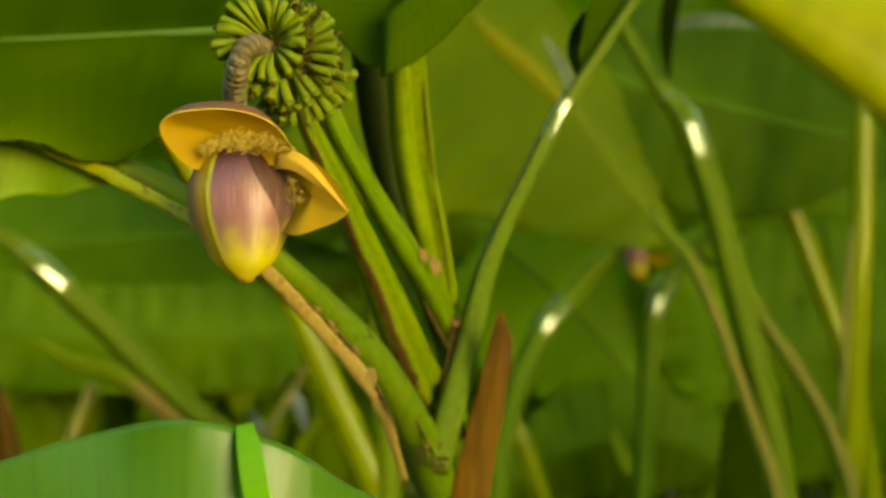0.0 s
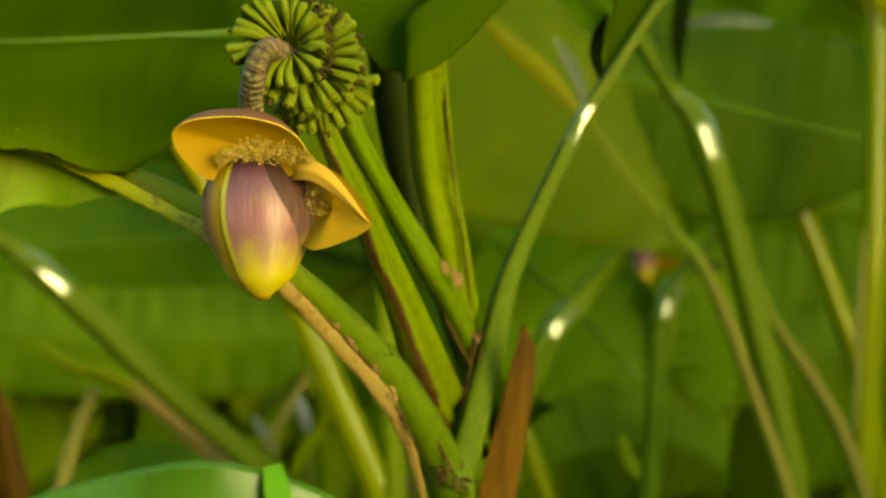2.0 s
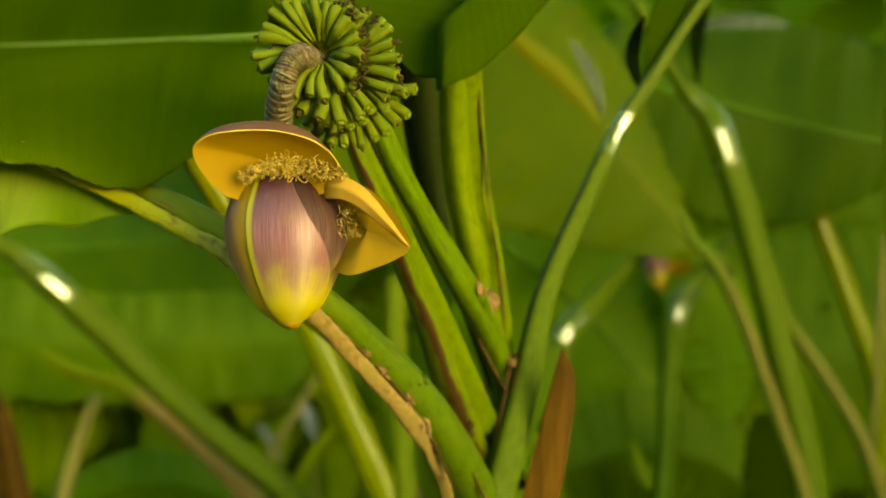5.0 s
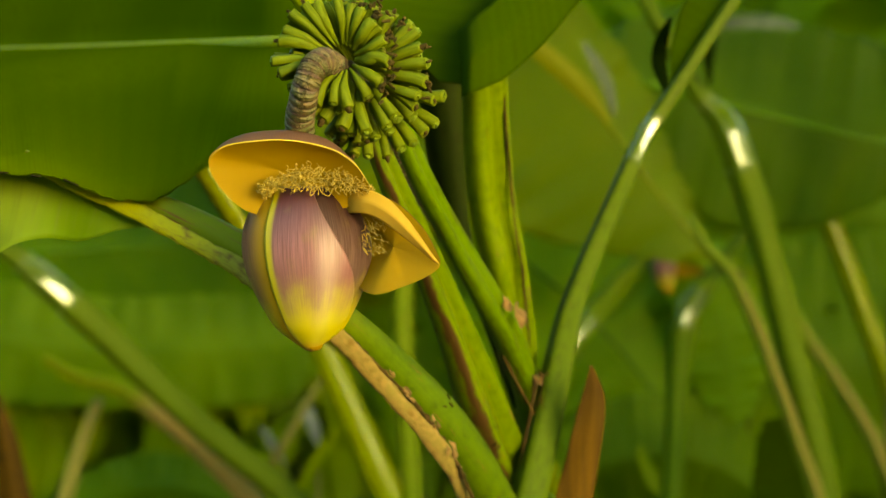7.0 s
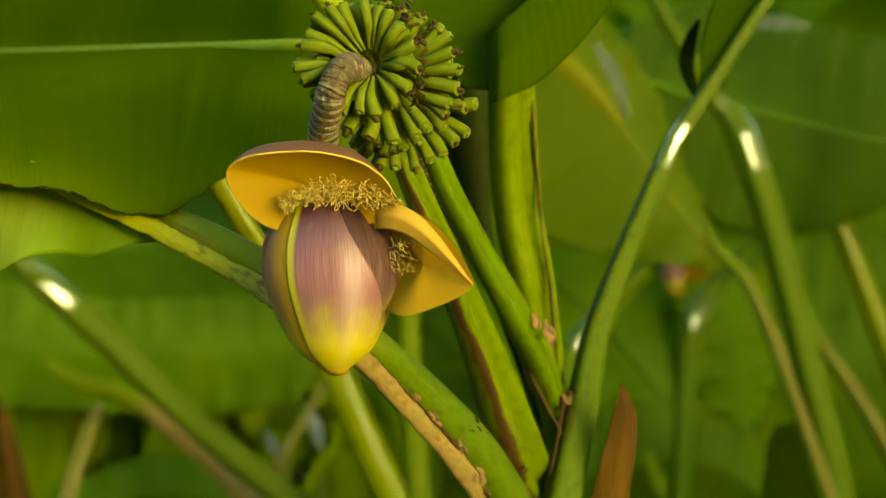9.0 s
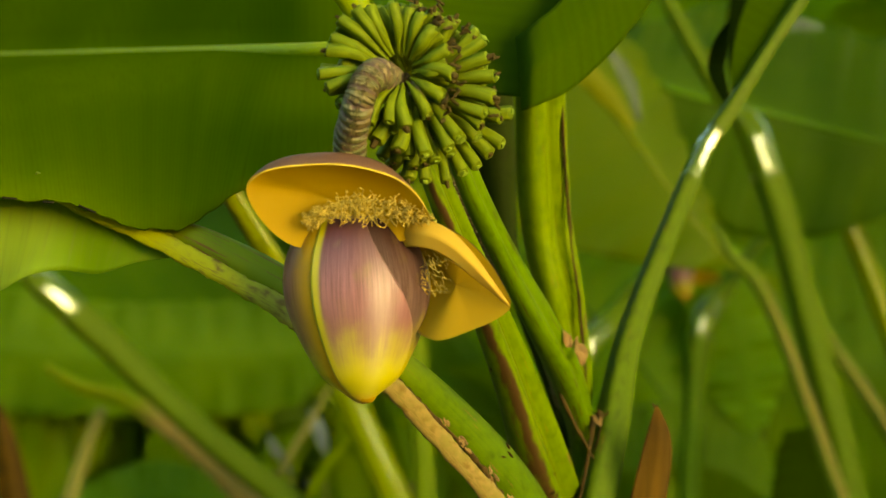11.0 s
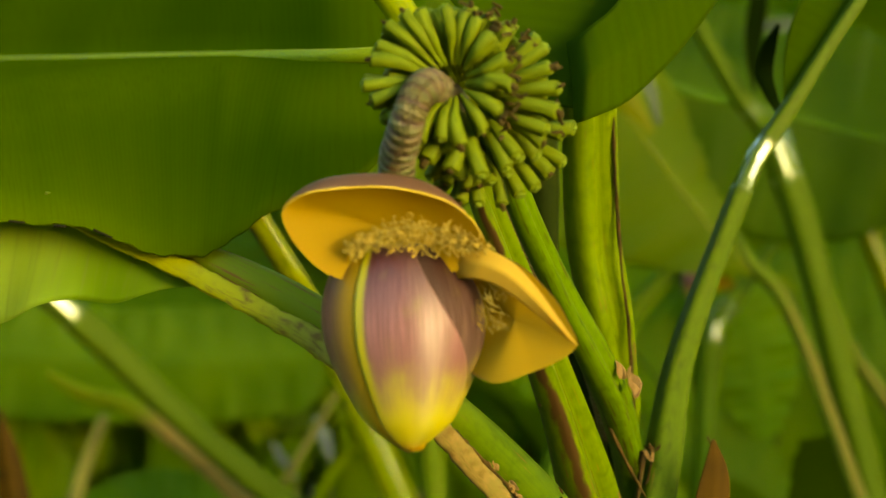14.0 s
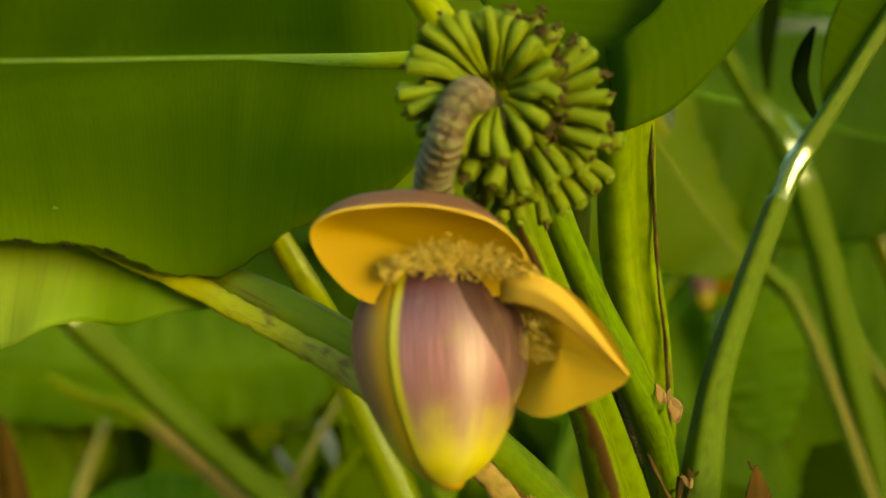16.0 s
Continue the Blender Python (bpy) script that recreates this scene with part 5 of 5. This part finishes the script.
blade("leaf_blade", [(0.2374, 5.6315, 0.4389), (0.5095, 5.6315, 0.5997), (0.7816, 5.6315, 0.6615), (1.0536, 5.6315, 0.6368), (1.2762, 5.6315, 0.4884)], [0.04899, 0.22044, 0.27432, 0.24493, 0.04899], (0, 0.3, 1), LEAF_FAR, right,
      "green leaf blade", side2=(0, 0.3, -1), droop=0.0, ripple=0.012, seed=61)

far_bud = thing("banana_inflorescence", (0.7610, 5.0520, 1.5022), "small distant mauve banana bud with an orange bract", "banana flower")
v, f, u = sweep_data([(0.7544, 5.0520, 1.5200), (0.7544, 5.0520, 1.4911), (0.7588, 5.0520, 1.4467), (0.7677, 5.0520, 1.4024), (0.7744, 5.0520, 1.3713)], [0.01775, 0.04216, 0.04438, 0.03106, 0.00222], n=16, ring=16)
make("bud", v, f, BUD, far_bud, "mauve bud with a yellow tip", [(0.5, 1.3 * (i // 16) / 15) for i in range(len(v))])
v, f, u = bowl_data([(0.7865, 5.0301, 1.4757), (0.8417, 5.0301, 1.4890), (0.9013, 5.0301, 1.4669), (0.8748, 5.0301, 1.4404), (0.8086, 5.0301, 1.4359)], (0, 0.05, 0.01), nu=24, nv=6)
make("open_bract", v, f, YELLOW, far_bud, "orange open bract", u)
stalk("rachis", [(1.0973, 5.2488, 1.4331), (0.9657, 5.1613, 1.5249), (0.8397, 5.0848, 1.5581), (0.7588, 5.0520, 1.5111)], [0.02, 0.018, 0.016, 0.014], STALK, far_bud)

# ---- far foliage that closes the view ----
rnd = random.Random(9)
allv, allf = [], []
for k in range(900):
    y = rnd.uniform(7.2, 11.5)
    x = rnd.uniform(-7, 7)
    z = rnd.uniform(-0.2, 5.0)
    a = rnd.uniform(-1.2, 1.2)
    d = np.array((math.sin(a), rnd.uniform(-0.3, 0.3), math.cos(a) * rnd.choice((1, 1, -1))))
    s = np.array((d[2], rnd.uniform(-0.5, 0.5), -d[0]))
    L, W = rnd.uniform(0.8, 1.7), rnd.uniform(0.15, 0.3)
    o = np.array((x, y, z))
    base = len(allv)
    for i in range(9):
        q = i / 8
        w = W * math.sin(math.pi * min(1, q * 0.97 + 0.03)) ** 0.6
        c = o + d * L * q + np.array((0, 0, -0.35 * L * q * q))
        for j in (-1, -0.5, 0, 0.5, 1):
            allv.append(c + s * w * j + np.array((0, -0.1 * abs(j) * w, 0)))
    for i in range(8):
        for j in range(4):
            n0 = base + i * 5 + j
            allf.append((n0, n0 + 1, n0 + 6, n0 + 5))
tagged(make("far_foliage", allv, allf, LEAF_FAR, uvs=[(v[2], v[0]) for v in allv]), "dense green banana leaves in the distance", "foliage", kind="stuff")

# ---- low leaves behind the plants ----
rnd = random.Random(31)
low = thing("banana_plant", (0.0, 7.0, 0.0), "clump of young banana plants with narrow green leaves", "banana plant", "neighbouring banana plants")
for k in range(170):
    x, y, z = rnd.uniform(-2.6, 2.7), rnd.uniform(6.2, 7.4), rnd.uniform(0.0, 0.7)
    a = rnd.uniform(-0.8, 0.8)
    L, W = rnd.uniform(0.6, 1.0), rnd.uniform(0.06, 0.15)
    blade("leaf_blade", [(x, y, z), (x + 0.35 * a * L, y, z + 0.5 * L), (x + 0.8 * a * L, y - 0.05, z + 0.85 * L), (x + 1.2 * a * L, y - 0.15, z + 0.9 * L)], [W * 0.3, W, W * 0.7, 0.004],
          (math.cos(a), 0.2, -math.sin(a)), rnd.choice((LEAF_LIGHT, LEAF_FAR, LEAF_FAR, LEAF_PALE)), low, droop=0.2, ripple=0.01, nu=14, nv=3, seed=100 + k)
    stalk("petiole", [(x - 0.1 * a, y + 0.03, -0.03), (x, y + 0.01, z + 0.02)], [0.022, 0.014], STALK, low, n=6, ring=8)

# ---- undergrowth ----
rnd = random.Random(17)
for mt, label, count in ((LEAF_LIGHT, "thin yellow-green shoots low behind the plants", 34), (PALE, "dry pale stems and leaf litter low behind the plants", 12)):
    allv, allf = [], []
    for k in range(count):
        x, y = rnd.choice((-0.8, 0.95)) + rnd.gauss(0, 0.28), rnd.uniform(6.4, 7.8)
        a, L = rnd.uniform(-0.9, 0.9), rnd.uniform(0.5, 1.15)
        pts = [(x, y, -0.02), (x + 0.15 * a * L, y, 0.4 * L), (x + 0.45 * a * L, y, 0.75 * L), (x + 0.9 * a * L, y - 0.1, L)]
        w = rnd.uniform(0.012, 0.035)
        v, f, u = sweep_data(pts, [w * 0.7, w, w, 0.003], n=8, ring=6, flat=0.4)
        base = len(allv)
        allv += v
        allf += [tuple(base + i for i in q) for q in f]
    tagged(make("undergrowth", allv, allf, mt, uvs=[(v[2], v[0]) for v in allv]), label, "undergrowth", kind="stuff")

# ---- unseen leaves added overhead to keep blue sky off the stalks ----
rnd = random.Random(29)
allv, allf = [], []
for k in range(190):
    o = np.array((rnd.uniform(-6, 6), rnd.uniform(0.6, 9.5), rnd.uniform(3.3, 5.2)))
    a = rnd.uniform(0, 2 * math.pi)
    d = np.array((math.cos(a), math.sin(a), rnd.uniform(-0.2, 0.25)))
    s = np.array((-d[1], d[0], rnd.uniform(-0.3, 0.3)))
    L, W = rnd.uniform(1.0, 1.9), rnd.uniform(0.16, 0.3)
    base = len(allv)
    for i in range(8):
        q = i / 7
        w = W * math.sin(math.pi * min(1, q * 0.97 + 0.03)) ** 0.6
        c = o + d * L * q + np.array((0, 0, -0.4 * L * q * q))
        for j in (-1, -0.5, 0, 0.5, 1):
            allv.append(c + s * w * j - np.array((0, 0, 0.2 * abs(j) * w)))
    for i in range(7):
        for j in range(4):
            n0 = base + i * 5 + j
            allf.append((n0, n0 + 1, n0 + 6, n0 + 5))
tagged(make("unseen_canopy", allv, allf, LEAF_FAR, uvs=[(v[2], v[0]) for v in allv]), "unseen green leaves added overhead to block the sky", "foliage", kind="stuff")

# ---- unseen plants added behind the camera to hide the low sky, sun gap open ----
rnd = random.Random(23)
allv, allf = [], []
for k in range(3100):
    tall = k >= 2400
    a = rnd.uniform(0.55, 2 * math.pi - 0.55) if not tall else math.pi - radians(SUN_AZ) + rnd.uniform(-0.75, 0.75)
    rad = rnd.uniform(6.0, 8.5)
    gap = abs(a - (math.pi - radians(SUN_AZ))) < 0.36
    z = rnd.uniform(4.2, 7.6) if tall else rnd.uniform(-0.2, 3.6)
    if gap and 1.0 < z < 4.2:
        continue
    o = np.array((rad * math.sin(a), rad * math.cos(a) + 1.0, z))
    t = rnd.uniform(-0.9, 0.9)
    side = np.array((math.cos(a), -math.sin(a), 0))
    d = side * math.sin(t) + np.array((0, 0, math.cos(t)))
    s = side * math.cos(t) - np.array((0, 0, math.sin(t)))
    L, W = rnd.uniform(0.6, 1.0), rnd.uniform(0.15, 0.3)
    base = len(allv)
    for i in range(7):
        q = i / 6
        w = W * math.sin(math.pi * min(1, q * 0.97 + 0.03)) ** 0.6
        c = o + d * L * q + np.array((0, 0, -0.3 * L * q * q))
        for j in (-1, 0, 1):
            allv.append(c + s * w * j)
    for i in range(6):
        for j in range(2):
            n0 = base + i * 3 + j
            allf.append((n0, n0 + 1, n0 + 4, n0 + 3))
tagged(make("unseen_shrubs", allv, allf, LEAF_DARK, uvs=[(v[2], v[0]) for v in allv]), "unseen broad-leaved plants added to block low sky, with a gap for the sun", "foliage", kind="stuff")
